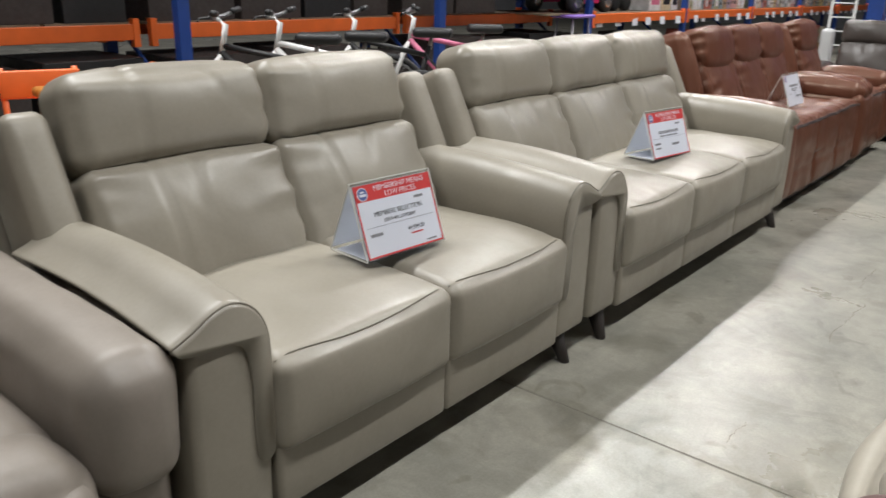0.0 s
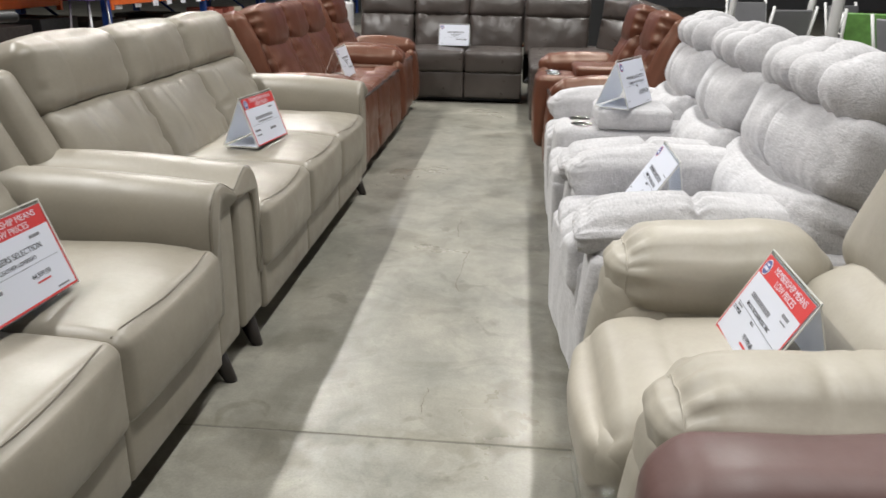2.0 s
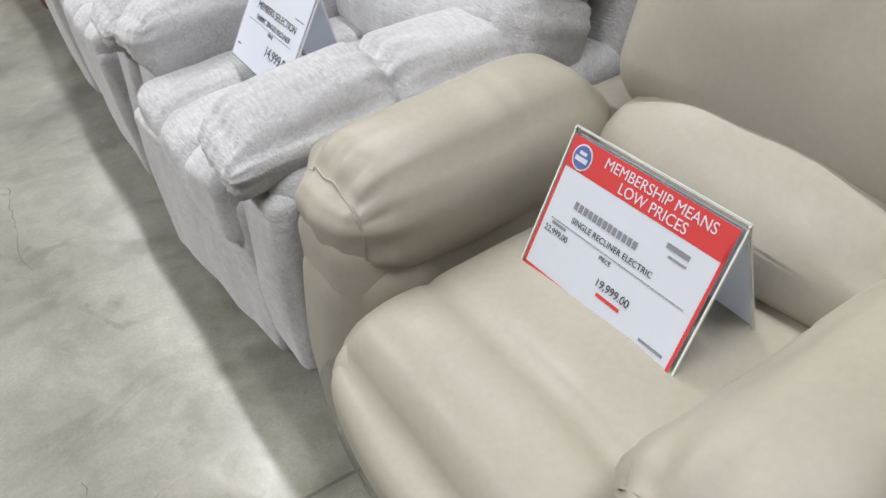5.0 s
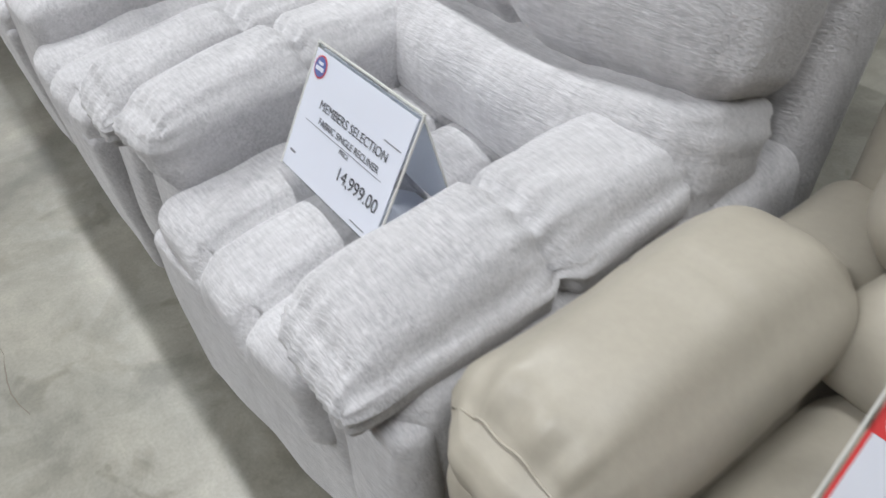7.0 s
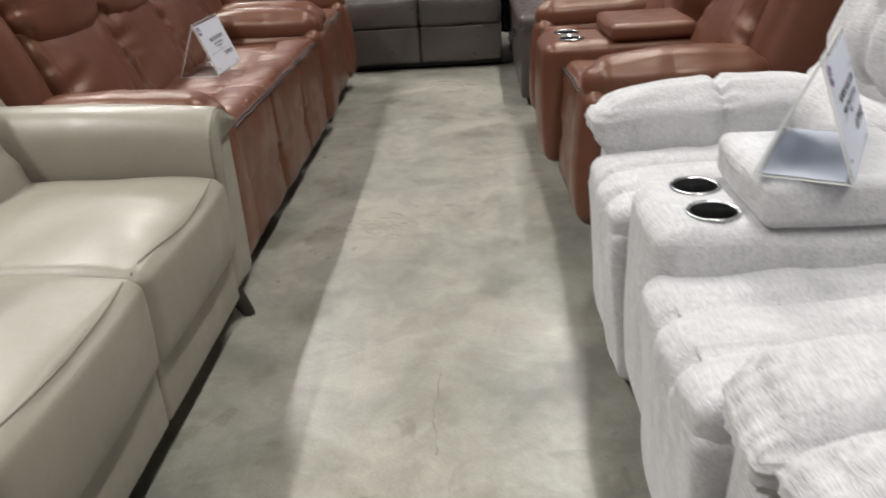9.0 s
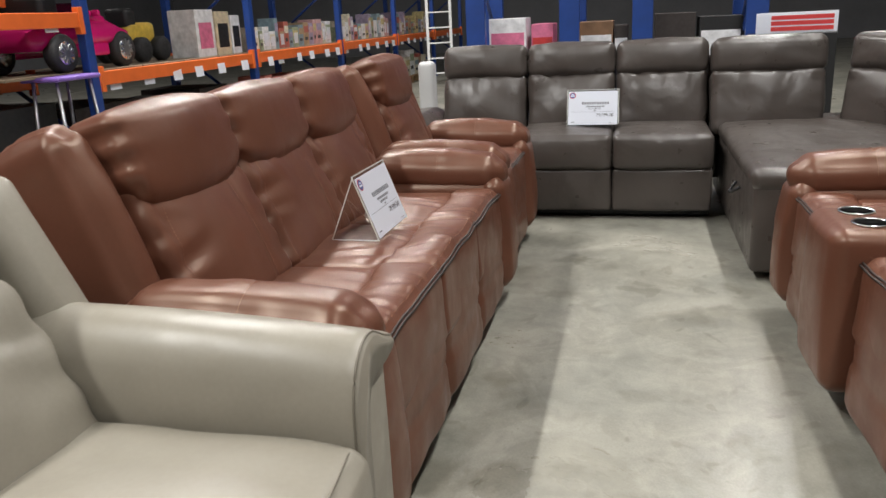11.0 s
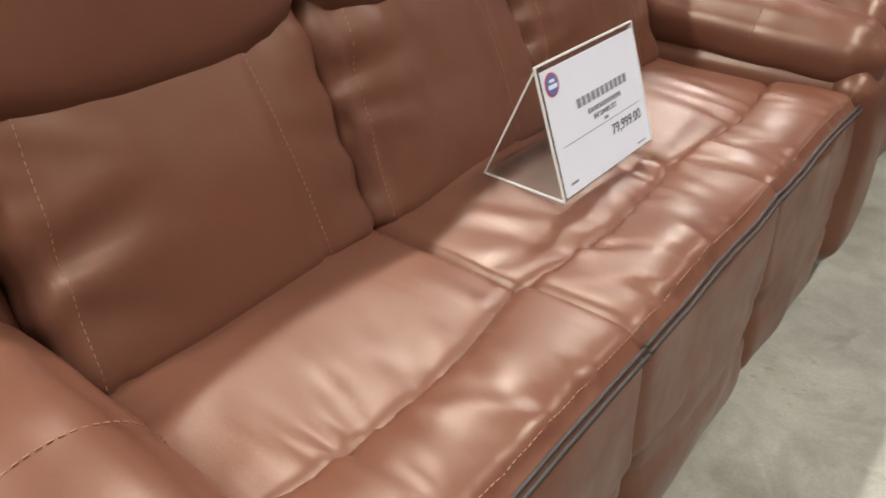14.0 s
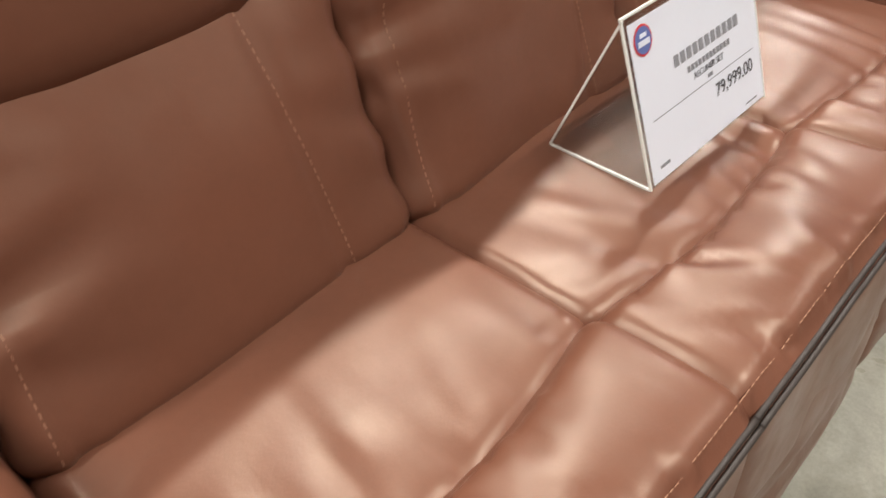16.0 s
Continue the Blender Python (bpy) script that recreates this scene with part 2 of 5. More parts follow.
def axis_steps(h, r, ds):
    core = max(1, int(round(2 * (h - r) / ds)))
    k = max(2, min(5, int(math.ceil(r / ds)) + 1))
    out = [-h + r - r * math.tan(math.pi / 4 * (1 - i / k)) for i in range(k)]
    out += [-(h - r) + 2 * (h - r) * i / core for i in range(core + 1)]
    out += [h - r + r * math.tan(math.pi / 4 * (i + 1) / k) for i in range(k)]
    return out


def soft(size, r, puff=(0, 0, 0), ds=0.035, grooves=(), gathers=(), amp=0.0, freq=7.0, fn=None, m=None, seed=0.0, creases=()):
    """A padded block with rounded edges: bulged faces, cinched grooves (axis, at, depth, width), gathered folds
    (axis, at, reach, depth, waves per metre, axis of the waves) and slow unevenness."""
    h = [s / 2 for s in size]
    r = min(r, *[x * 0.999 for x in h])
    st = [axis_steps(x, r, ds) for x in h]
    bm, seen, wobble = bmesh.new(), {}, Vector((seed * 3.1, seed * 1.7, seed * 2.3))

    def vert(p):
        key = (round(p[0], 5), round(p[1], 5), round(p[2], 5))
        if key in seen:
            return seen[key]
        q = [max(-(h[i] - r), min(h[i] - r, p[i])) for i in range(3)]
        d = Vector([p[i] - q[i] for i in range(3)])
        n = d.normalized()
        o = Vector(q) + n * r
        u = [max(-1, min(1, p[i] / h[i])) for i in range(3)]
        for i in range(3):
            a, b = (i + 1) % 3, (i + 2) % 3
            o[i] += u[i] * puff[i] * (1 - u[a] ** 2) * (1 - u[b] ** 2)
        for ax, at, dep, wid in grooves:
            o -= n * dep * math.exp(-((p[ax] - at) / wid) ** 2)
        for ax, at, reach, dep, waves, ax2 in gathers:
            s = math.sin(p[ax2] * waves * 6.283 + 2.5 * noise.noise(Vector((p[ax2] * 9, seed, 0))))
            o += n * dep * s * math.exp(-abs(p[ax] - at) / reach)
        for ax, side, pa, pb, da, db, ln, dep, wid in creases:
            if n[ax] * side > 0.3:
                va, vb = p[(ax + 1) % 3] - pa, p[(ax + 2) % 3] - pb
                t, q = (va * da + vb * db) / ln, va * db - vb * da
                if 0 <= t < 1:
                    o += n * dep * (1 - t) * min(1, t * 6 + 0.3) * (math.exp(-(q / wid) ** 2) - 0.5 * math.exp(-((q - 2 * wid) / wid) ** 2))
        if amp:
            o += n * amp * noise.noise((o + wobble) * freq)
        if fn:
            o = fn(o, u)
        seen[key] = bm.verts.new(m @ o if m else o)
        return seen[key]

    for i in range(3):
        a, b = (i + 1) % 3, (i + 2) % 3
        for side in (-1, 1):
            rows = []
            for va in st[a]:
                row = []
                for vb in st[b]:
                    p = [0, 0, 0]
                    p[i], p[a], p[b] = side * h[i], va, vb
                    row.append(vert(p))
                rows.append(row)
            for j in range(len(rows) - 1):
                for k in range(len(rows[0]) - 1):
                    f = (rows[j][k], rows[j + 1][k], rows[j + 1][k + 1], rows[j][k + 1])
                    if len(set(f)) == 4:
                        bm.faces.new(f if side > 0 else f[::-1])
    return bm


def wrinkles(size, ax, side, count, seed, length=(0.05, 0.16), depth=(-0.006, 0.003), wid=(0.006, 0.014), edges=(0, 1, 2, 3)):
    """Random short folds that run inwards from the edges of the face that looks along axis ax."""
    r, out = random.Random(seed), []
    ha, hb = size[(ax + 1) % 3] / 2, size[(ax + 2) % 3] / 2
    for _ in range(count):
        e = edges[r.randrange(len(edges))]
        u = r.uniform(-0.9, 0.9)
        pa, pb, ang = ((ha, u * hb, math.pi), (-ha, u * hb, 0), (u * ha, hb, -math.pi / 2), (u * ha, -hb, math.pi / 2))[e]
        ang += r.uniform(-0.5, 0.5)
        out.append((ax, side, pa * 0.97, pb * 0.97, math.cos(ang), math.sin(ang), r.uniform(*length), r.uniform(*depth), r.uniform(*wid)))
    return tuple(out)


def box(size, at=(0, 0, 0), bevel=0.006, m=None, seg=2):
    bm = bmesh.new()
    bmesh.ops.create_cube(bm, size=1)
    for v in bm.verts:
        v.co = Vector((v.co.x * size[0], v.co.y * size[1], v.co.z * size[2])) + Vector(at)
    if bevel:
        bmesh.ops.bevel(bm, geom=bm.edges[:], offset=min(bevel, min(size) * 0.45), segments=seg, affect="EDGES", profile=0.5)
    if m:
        bmesh.ops.transform(bm, matrix=m, verts=bm.verts[:])
    return bm


def joined(*bms):
    out = bms[0]
    for b in bms[1:]:
        me = bpy.data.meshes.new("joining")
        b.to_mesh(me)
        b.free()
        out.from_mesh(me)
        bpy.data.meshes.remove(me)
    return out


def chaikin(pts, rounds=2):
    """A closed outline with its corners cut smooth."""
    for _ in range(rounds):
        out = []
        for a, b in zip(pts, pts[1:] + pts[:1]):
            out += [tuple(0.75 * p + 0.25 * q for p, q in zip(a, b)), tuple(0.25 * p + 0.75 * q for p, q in zip(a, b))]
        pts = out
    return pts


def loft(outline, ys, shape):
    """Sections of one outline in x and z along y; shape(x, z, y) gives each point's place."""
    bm = bmesh.new()
    rings = [[bm.verts.new(shape(x, z, y)) for x, z in outline] for y in ys]
    n = len(outline)
    for a, b in zip(rings, rings[1:]):
        for k in range(n):
            bm.faces.new((a[k], a[(k + 1) % n], b[(k + 1) % n], b[k]))
    bm.faces.new(rings[0][::-1])
    bm.faces.new(rings[-1])
    bmesh.ops.recalc_face_normals(bm, faces=bm.faces[:])
    return bm


def tube(pts, radius, sides=6, closed=False):
    bm, rings = bmesh.new(), []
    pts = [Vector(p) for p in pts]
    for i, p in enumerate(pts):
        a, b = pts[max(0, i - 1)], pts[min(len(pts) - 1, i + 1)]
        if closed:
            a, b = pts[i - 1], pts[(i + 1) % len(pts)]
        t = (b - a).normalized()
        s = t.cross(Vector((0, 0, 1)) if abs(t.z) < 0.9 else Vector((1, 0, 0))).normalized()
        w = t.cross(s)
        rings.append([bm.verts.new(p + radius * (math.cos(k * 6.2832 / sides) * s + math.sin(k * 6.2832 / sides) * w)) for k in range(sides)])
    last = len(rings) if closed else len(rings) - 1
    for i in range(last):
        a, b = rings[i], rings[(i + 1) % len(rings)]
        for k in range(sides):
            bm.faces.new((a[k], a[(k + 1) % sides], b[(k + 1) % sides], b[k]))
    if not closed:
        bm.faces.new(rings[0][::-1])
        bm.faces.new(rings[-1])
    return bm


def lathe(profile, sides=20, m=None):
    """A profile of (radius, z) turned about z."""
    bm, rings = bmesh.new(), []
    for rad, z in profile:
        rings.append([bm.verts.new((rad * math.cos(k * 6.2832 / sides), rad * math.sin(k * 6.2832 / sides), z)) for k in range(sides)])
    for a, b in zip(rings, rings[1:]):
        for k in range(sides):
            bm.faces.new((a[k], a[(k + 1) % sides], b[(k + 1) % sides], b[k]))
    bm.faces.new(rings[0][::-1])
    bm.faces.new(rings[-1])
    if m:
        bmesh.ops.transform(bm, matrix=m, verts=bm.verts[:])
    return bm


def stitches(pts, gap=0.010, length=0.006, radius=0.0008):
    """A row of short threads along a line of points."""
    pts = [Vector(p) for p in pts]
    bm = bmesh.new()
    run, segs = 0.0, []
    for a, b in zip(pts, pts[1:]):
        d = (b - a).length
        while run < d:
            segs.append((a + (b - a) * (run / d), (b - a).normalized()))
            run += gap
        run -= d
    for p, t in segs:
        s = t.orthogonal().normalized()
        w = t.cross(s)
        q = [bm.verts.new(p + e * t * length / 2 + radius * (x * s + y * w)) for e in (-1, 1) for x, y in ((1, 0), (0, 1), (-1, 0), (0, -1))]
        for k in range(4):
            bm.faces.new((q[k], q[(k + 1) % 4], q[4 + (k + 1) % 4], q[4 + k]))
    return bm


def text_bm(body, size, align="LEFT"):
    cu = bpy.data.curves.new("text", "FONT")
    cu.body, cu.size, cu.align_x, cu.extrude = body, size, align, 0.0002
    ob = new("text", cu)
    me = bpy.data.meshes.new_from_object(ob.evaluated_get(bpy.context.evaluated_depsgraph_get()))
    bm = bmesh.new()
    bm.from_mesh(me)
    bpy.data.objects.remove(ob)
    bpy.data.curves.remove(cu)
    bpy.data.meshes.remove(me)
    return bm


def lean(x, y, z, deg):
    """A frame whose origin stands at (x, y, z) and whose z leans back by deg."""
    return pose(x, y, z, -deg, 0, 0)


def left_row(y, x=0.0):
    return pose(x, y, 0, 0, 0, 90)


def right_row(y, x=1.06):
    return pose(x, y, 0, 0, 0, -90)

# ---- the setting ----
floor = thing("floor", "sealed grey concrete warehouse floor with stains and saw-cut joints", "floor", pose(0, 0, 0), kind="structure")
part("base", box((40, 44, 0.2), (0, 12, -0.1022), 0), M_JOINT, floor)
for i, x in enumerate((-17.0, -11.0, -5.0, 1.0, 7.0, 13.0)):
    for j, y in enumerate((-7.04, -1.04, 4.96, 10.96, 16.96, 22.96, 28.96)):
        part("slab", box((5.994, 5.994, 0.06), (x + 3.25, y, -0.03), 0.002, None, 1), M_FLOOR, floor, smooth=False)
for nm, size, at in (("wall_north", (40, 0.2, 8), (0, 30, 4)), ("wall_south", (40, 0.2, 8), (0, -8, 4)),
                     ("wall_west", (0.2, 38, 8), (-16, 11, 4)), ("wall_east", (0.2, 38, 8), (17, 11, 4))):
    w = part(nm, box(size, at, 0), M_WALL, smooth=False)
    tagged(w, "plain grey panelled warehouse wall", "wall", kind="structure")
ceiling = part("ceiling", box((40, 44, 0.2), (0, 12, 8.1), 0), M_CEIL, smooth=False)
tagged(ceiling, "pale metal sheet warehouse ceiling", "ceiling", kind="structure")

# ---- sofas ----


def beige_sofa(n, m, label):
    """Pale leather sofa of n seats on black tapered legs, front at y = 0."""
    sw, aw = 0.595, 0.20
    w = n * sw + 2 * aw
    s = thing("leather_sofa", label, "sofa", m, "beige leather sofas")
    part("back_shell", soft((w - 0.02, 0.13, 0.80), 0.035, (0, 0.015, 0), 0.08, m=lean(0, 0.70, 0.13, 19) @ pose(0, 0.065, 0.40)), M_BEIGE, s)
    for k in (-1, 1):
        wing = soft((0.12, 0.22, 0.72), 0.035, (0.005, 0.012, 0.008), 0.04, m=lean(k * (w / 2 - 0.080), 0.460, 0.30, 26) @ pose(0, 0.11, 0.36))
        part("wing", wing, M_BEIGE, s)
        x0 = k * (w / 2 - aw)                     # inner edge of the arm
        prof = [(0, 0.28), (0, 0.52), (0.008, 0.575), (0.030, 0.618), (0.060, 0.643), (0.095, 0.654), (0.125, 0.650), (0.155, 0.637), (0.185, 0.619), (0.220, 0.604), (0.240, 0.597),
                (0.225, 0.584), (0.175, 0.574), (0.120, 0.577), (0.090, 0.569), (0.070, 0.548), (0.058, 0.51), (0.054, 0.45), (0.054, 0.29), (0.045, 0.262), (0.027, 0.254), (0.008, 0.262)]
        prof = [(x0 + k * x, z) for x, z in prof]
        cx = x0 + k * 0.08

        def swell(x, z, y):
            t = min(1.0, max(0.0, y / 0.70))
            end = max(0.0, 1 - min(y, 0.70 - y) / 0.022)
            z2 = z + (0.030 * t + 0.012 * math.sin(math.pi * t)) * max(0.0, min(1.0, (z - 0.5) / 0.08))
            x2 = x - k * 0.010 * math.sin(math.pi * t) * (1 if z > 0.5 else 0)
            return (x2 + (cx - x2) * 0.06 * end ** 2, y, z2 - 0.012 * end ** 2 * max(0.0, min(1.0, (z - 0.5) / 0.1)))
        arm = loft(chaikin(prof), [0.0, 0.003, 0.008, 0.015, 0.03] + [0.03 + 0.04 * q for q in range(1, 16)] + [0.655, 0.68, 0.695, 0.70], swell)
        a = part("arm", arm, M_BEIGE, s)
        body = soft((aw - 0.006, 0.73, 0.465), 0.02, (0.004, 0.008, 0), 0.06, m=pose(x0 + k * (aw / 2 + 0.001), 0.376, 0.3425))
        part("arm_body", body, M_BEIGE, s)
        part("piping", tube([swell(px, pz, 0.009) for px, pz in chaikin(prof)], 0.0028, 6, True), M_PIPE_D, a, "dark welt round the arm front")
        for y in (0.10, 0.72):
            leg = lathe(((0.020, 0.0), (0.022, 0.01), (0.040, 0.155)), 14)
            for v in leg.verts:
                v.co += Vector((k * (w / 2 - 0.125) + k * 0.01 * (0.1 - v.co.z) / 0.1, y - 0.085 + 0.06 * v.co.z / 0.15, 0))
            part("leg", leg, M_LEG, s, "black tapered wooden leg")
    for i in range(n):
        x = (i - (n - 1) / 2) * sw

        def front_drop(o, u):
            if u[1] < 0:
                o.z -= 0.014 * max(0, u[2]) * (-u[1]) ** 2.5
            return o
        part("base_rail", soft((sw - 0.003, 0.73, 0.19), 0.015, (0, 0.006, 0), 0.06, m=pose(x, 0.365, 0.195)), M_BEIGE, s)
        seat = soft((sw + 0.006, 0.61, 0.245), 0.036, (0.003, 0.024, 0.028), 0.020, amp=0.006, freq=5, fn=front_drop, m=pose(x, 0.283, 0.375), seed=i + 1,
                    creases=wrinkles((sw, 0.61, 0.245), 2, 1, 7, 250 + i + n * 5, (0.08, 0.2), (-0.005, 0.003), (0.008, 0.018)))
        skin = BVHTree.FromBMesh(seat)
        st = part("seat", seat, M_BEIGE, s)
        line = []
        for j in range(17):
            u = -1 + j / 8
            at = Vector((x + u * (sw / 2 - 0.009), 0.012 - 0.020 * (1 - u * u), 0.8))
            line.append(skin.ray_cast(at, Vector((0, 0, -1)))[0] + Vector((0, 0, 0.0005)))
        part("piping", tube(line, 0.0024), M_PIPE_D, st, "dark welt along the seat front")
        bw = sw + 0.020
        bx = (i - (n - 1) / 2) * bw - 0.018
        lum = soft((bw + 0.004, 0.20, 0.40), 0.04, (0.003, 0.040, 0.012), 0.016, ((0, -0.13, 0.007, 0.010),), ((0, sw / 2, 0.06, 0.005, 9, 2),), 0.008, 6,
                   m=lean(bx, 0.50, 0.45, 27) @ pose(0, 0.10, 0.195), seed=i + 4, creases=wrinkles((bw, 0.2, 0.4), 1, -1, 12, 40 + i + n * 7, (0.10, 0.28), (-0.012, 0.008), (0.012, 0.024)))
        part("back_cushion", lum, M_BEIGE, s)
        head = soft((bw + 0.006, 0.19, 0.265), 0.06, (0.003, 0.034, 0.020), 0.018, ((0, -0.13, 0.006, 0.010),), ((0, sw / 2, 0.05, 0.004, 11, 2),), 0.006, 6,
                    m=lean(bx, 0.680, 0.792, 16) @ pose(0, 0.095, 0.118), seed=i + 9, creases=wrinkles((bw, 0.19, 0.265), 1, -1, 10, 60 + i + n * 7, (0.05, 0.14), (-0.010, 0.005), (0.007, 0.014)))
        part("headrest", head, M_BEIGE, s)
    return s


def recliner(name, label, cat, n, sw, aw, m, mat, style, console=0.0, group="", shift=0.0):
    """Padded recliner of n seats, with an optional console in the middle, front at y = 0."""
    w = n * sw + 2 * aw + console
    s = thing(name, label, cat, m, group)
    fab = style == "fabric"
    part("base_frame", box((w - 0.10, 0.66, 0.10), (0, 0.46, 0.05), 0.01), M_BLACK, s, "black metal base frame")
    part("back_shell", soft((w - 0.06, 0.16, 0.76), 0.05, (0, 0.02, 0), 0.09, m=lean(0, 0.70, 0.12, 15) @ pose(0, 0.08, 0.38)), mat, s)
    for k in (-1, 1):
        x = k * (w / 2 - aw / 2)
        body = soft((aw - 0.02, 0.80, 0.50), 0.055, (0.012, 0.012, 0.0), 0.045, amp=0.005, m=pose(x, 0.48 if style == 'brown' else 0.45, 0.30), seed=k + 5)
        part("arm_body", body, mat, s)
        if style == "slab":
            part("arm_pad", soft((aw + 0.012, 0.86, 0.30), 0.075, (0.006, 0.02, 0.014), 0.03, ((2, -0.06, 0.004, 0.012),), amp=0.005, m=pose(x, 0.44, 0.508 if mat is M_MAUVE else 0.475, 2), seed=k + 3), mat, s)
        elif style == "brown":
            front = soft((aw - 0.005, 0.10, 0.46), 0.045, (0.004, 0.022, 0.01), 0.03, ((2, 0.02, 0.007, 0.012),), amp=0.005, m=pose(x, 0.095, 0.32, -3), seed=k + 2)
            part("arm_front", front, mat, s)
            pad = soft((aw - 0.03, 0.56, 0.155), 0.07, (0.008, 0.02, 0.022), 0.02, ((1, -0.02, 0.004, 0.010),), ((1, -0.29, 0.05, 0.004, 16, 0),), 0.006, 9,
                       m=pose(x + k * 0.005, 0.355, 0.568, 1.5), seed=k + 3, creases=wrinkles((aw, 0.56, 0.155), 2, 1, 8, 140 + k, (0.04, 0.12), (-0.005, 0.003), (0.006, 0.012), (2, 3)))
            pd = part("arm_pad", pad, mat, s)
            arc = [(x + k * 0.005 + (aw - 0.03) / 2 * 1.09 * math.cos(a), 0.336, 0.568 + 0.098 * math.sin(a)) for a in [math.pi * (0.06 + 0.88 * i / 18) for i in range(19)]]
            part("stitching", stitches(arc), M_STITCH, pd, "tan thread")
        elif fab:
            pad_x = (-0.045 if n == 1 else 0.025) if k > 0 else 0.0

            def roll(o, u, k=k):
                inner = max(0.0, -k * u[0])
                o.z -= 0.075 * inner * max(0.0, -u[2]) + 0.016 * max(0.0, -u[1]) ** 3
                o.z -= 0.020 * max(0.0, k * u[0]) ** 2 * max(0.0, u[2])
                o.y -= 0.035 * max(0.0, -u[1]) ** 4 * max(0.0, k * u[0]) ** 2
                return o
            pad = soft((aw + 0.030, 0.60, 0.125), 0.058, (0.008, 0.02, 0.022), 0.0125, ((1, 0.02, 0.026, 0.015),),
                       ((1, 0.02, 0.040, 0.0085, 22, 0), (1, 0.02, 0.040, 0.0075, 24, 2), (1, -0.285, 0.040, 0.0044, 30, 2), (1, -0.285, 0.045, 0.0036, 28, 0), (1, 0.29, 0.04, 0.003, 24, 0)), 0.006, 9, fn=roll,
                       m=pose(x + pad_x, 0.305 + (0.015 if n == 1 and k < 0 else 0.0), 0.582 - (0.018 if n == 2 and k > 0 else 0.0), 2, k * 5), seed=k + 3,
                       creases=wrinkles((aw, 0.58, 0.135), 2, 1, 12, 180 + k, (0.04, 0.11), (-0.005, 0.002), (0.005, 0.010), (2, 3, 3)))
            part("arm_pad", pad, mat, s)
            skirt = soft((aw - 0.01, 0.07, 0.42), 0.03, (0.002, 0.018, 0), 0.03, amp=0.006, m=pose(x, 0.06, 0.30, -2), seed=k + 8)
            part("arm_front", skirt, mat, s)
        else:
            def bolster(o, u, k=k):
                o.z -= 0.022 * max(0.0, -u[1]) ** 4 * max(0.0, u[2]) - 0.012 * math.sin(math.pi * max(0.0, u[1]))
                o.z -= 0.03 * max(0.0, -k * u[0]) * max(0.0, -u[2])
                return o
            pad_m = pose(x, 0.332, 0.550, 0.5)
            pad = soft((aw + 0.03, 0.535, 0.195), 0.092, (0.008, 0.016, 0.022), 0.0125, ((1, -0.232, 0.006, 0.006), (1, 0.06, 0.003, 0.006)),
                       ((1, -0.215, 0.040, 0.0075, 15, 0), (1, -0.215, 0.040, 0.0075, 17, 2)), 0.004, 5, fn=bolster, m=pad_m, seed=k + 3,
                       creases=wrinkles((aw, 0.47, 0.2), 2, 1, 9, 170 + k, (0.05, 0.16), (-0.007, 0.002), (0.005, 0.011), (3, 3, 0 if k > 0 else 1)))
            skin = BVHTree.FromBMesh(pad)
            pd = part("arm_pad", pad, mat, s)
            ring = []
            for j in range(40):
                d = Vector((math.cos(6.2832 * j / 40), 0, math.sin(6.2832 * j / 40)))
                hit = skin.ray_cast(pad_m @ Vector((0, -0.236, 0)) + d * 0.4, -d)[0]
                if hit:
                    ring.append(hit + d * 0.0006)
            part("piping", tube(ring, 0.0018, 6, True), M_CREAM, pd, "cream welt round the arm end")
            front = soft((aw + 0.005, 0.22, 0.47), 0.085, (0.008, 0.02, 0.01), 0.028, amp=0.004, m=pose(x, 0.145, 0.275, -3), seed=k + 8)
            part("arm_front", front, mat, s)
    for i in range(n):
        x = (i - (n - 1) / 2) * sw
        if console:
            x += (-1 if i == 0 else 1) * console / 2
        if style == "brown":
            def front_roll(o, u):
                if u[1] < 0:
                    o.z -= 0.010 * max(0, u[2]) * (-u[1]) ** 3
                else:
                    o.y -= 0.030 * (1 - u[0] ** 2) * u[1]
                return o

            def rear_roll(o, u):
                if u[1] < 0:
                    o.y += 0.030 * (1 - u[0] ** 2) * u[1]
                return o
            rear = soft((sw + 0.012, 0.345, 0.235), 0.030, (0.002, 0.006, 0.014), 0.0125, (), (), 0.007, 5.0, fn=rear_roll, m=pose(x, 0.432, 0.386, 0.5), seed=i + 2,
                        creases=wrinkles((sw, 0.345, 0.235), 2, 1, 9, 100 + i, (0.14, 0.30), (-0.007, 0.006), (0.012, 0.022), (3, 3, 3, 1)) + wrinkles((sw, 0.345, 0.235), 2, 1, 7, 110 + i, (0.05, 0.12), (-0.007, -0.003), (0.006, 0.010), (3,)))
            part("seat", rear, mat, s)
            front = soft((sw + 0.022, 0.205, 0.25), 0.036, (0.002, 0.010, 0.012), 0.012, (), (), 0.008, 6.5, fn=front_roll, m=pose(x, 0.168, 0.399, -4), seed=i + 7,
                         creases=wrinkles((sw, 0.205, 0.25), 2, 1, 16, 120 + i, (0.08, 0.18), (-0.009, 0.006), (0.008, 0.015), (2, 2, 3)) + wrinkles((sw, 0.205, 0.25), 2, 1, 12, 130 + i, (0.04, 0.10), (-0.008, -0.004), (0.005, 0.009), (2, 2, 3)))
            skin = BVHTree.FromBMesh(front)
            st = part("seat_front", front, mat, s, "rolled front seat panel")
            welt, seam = [], []
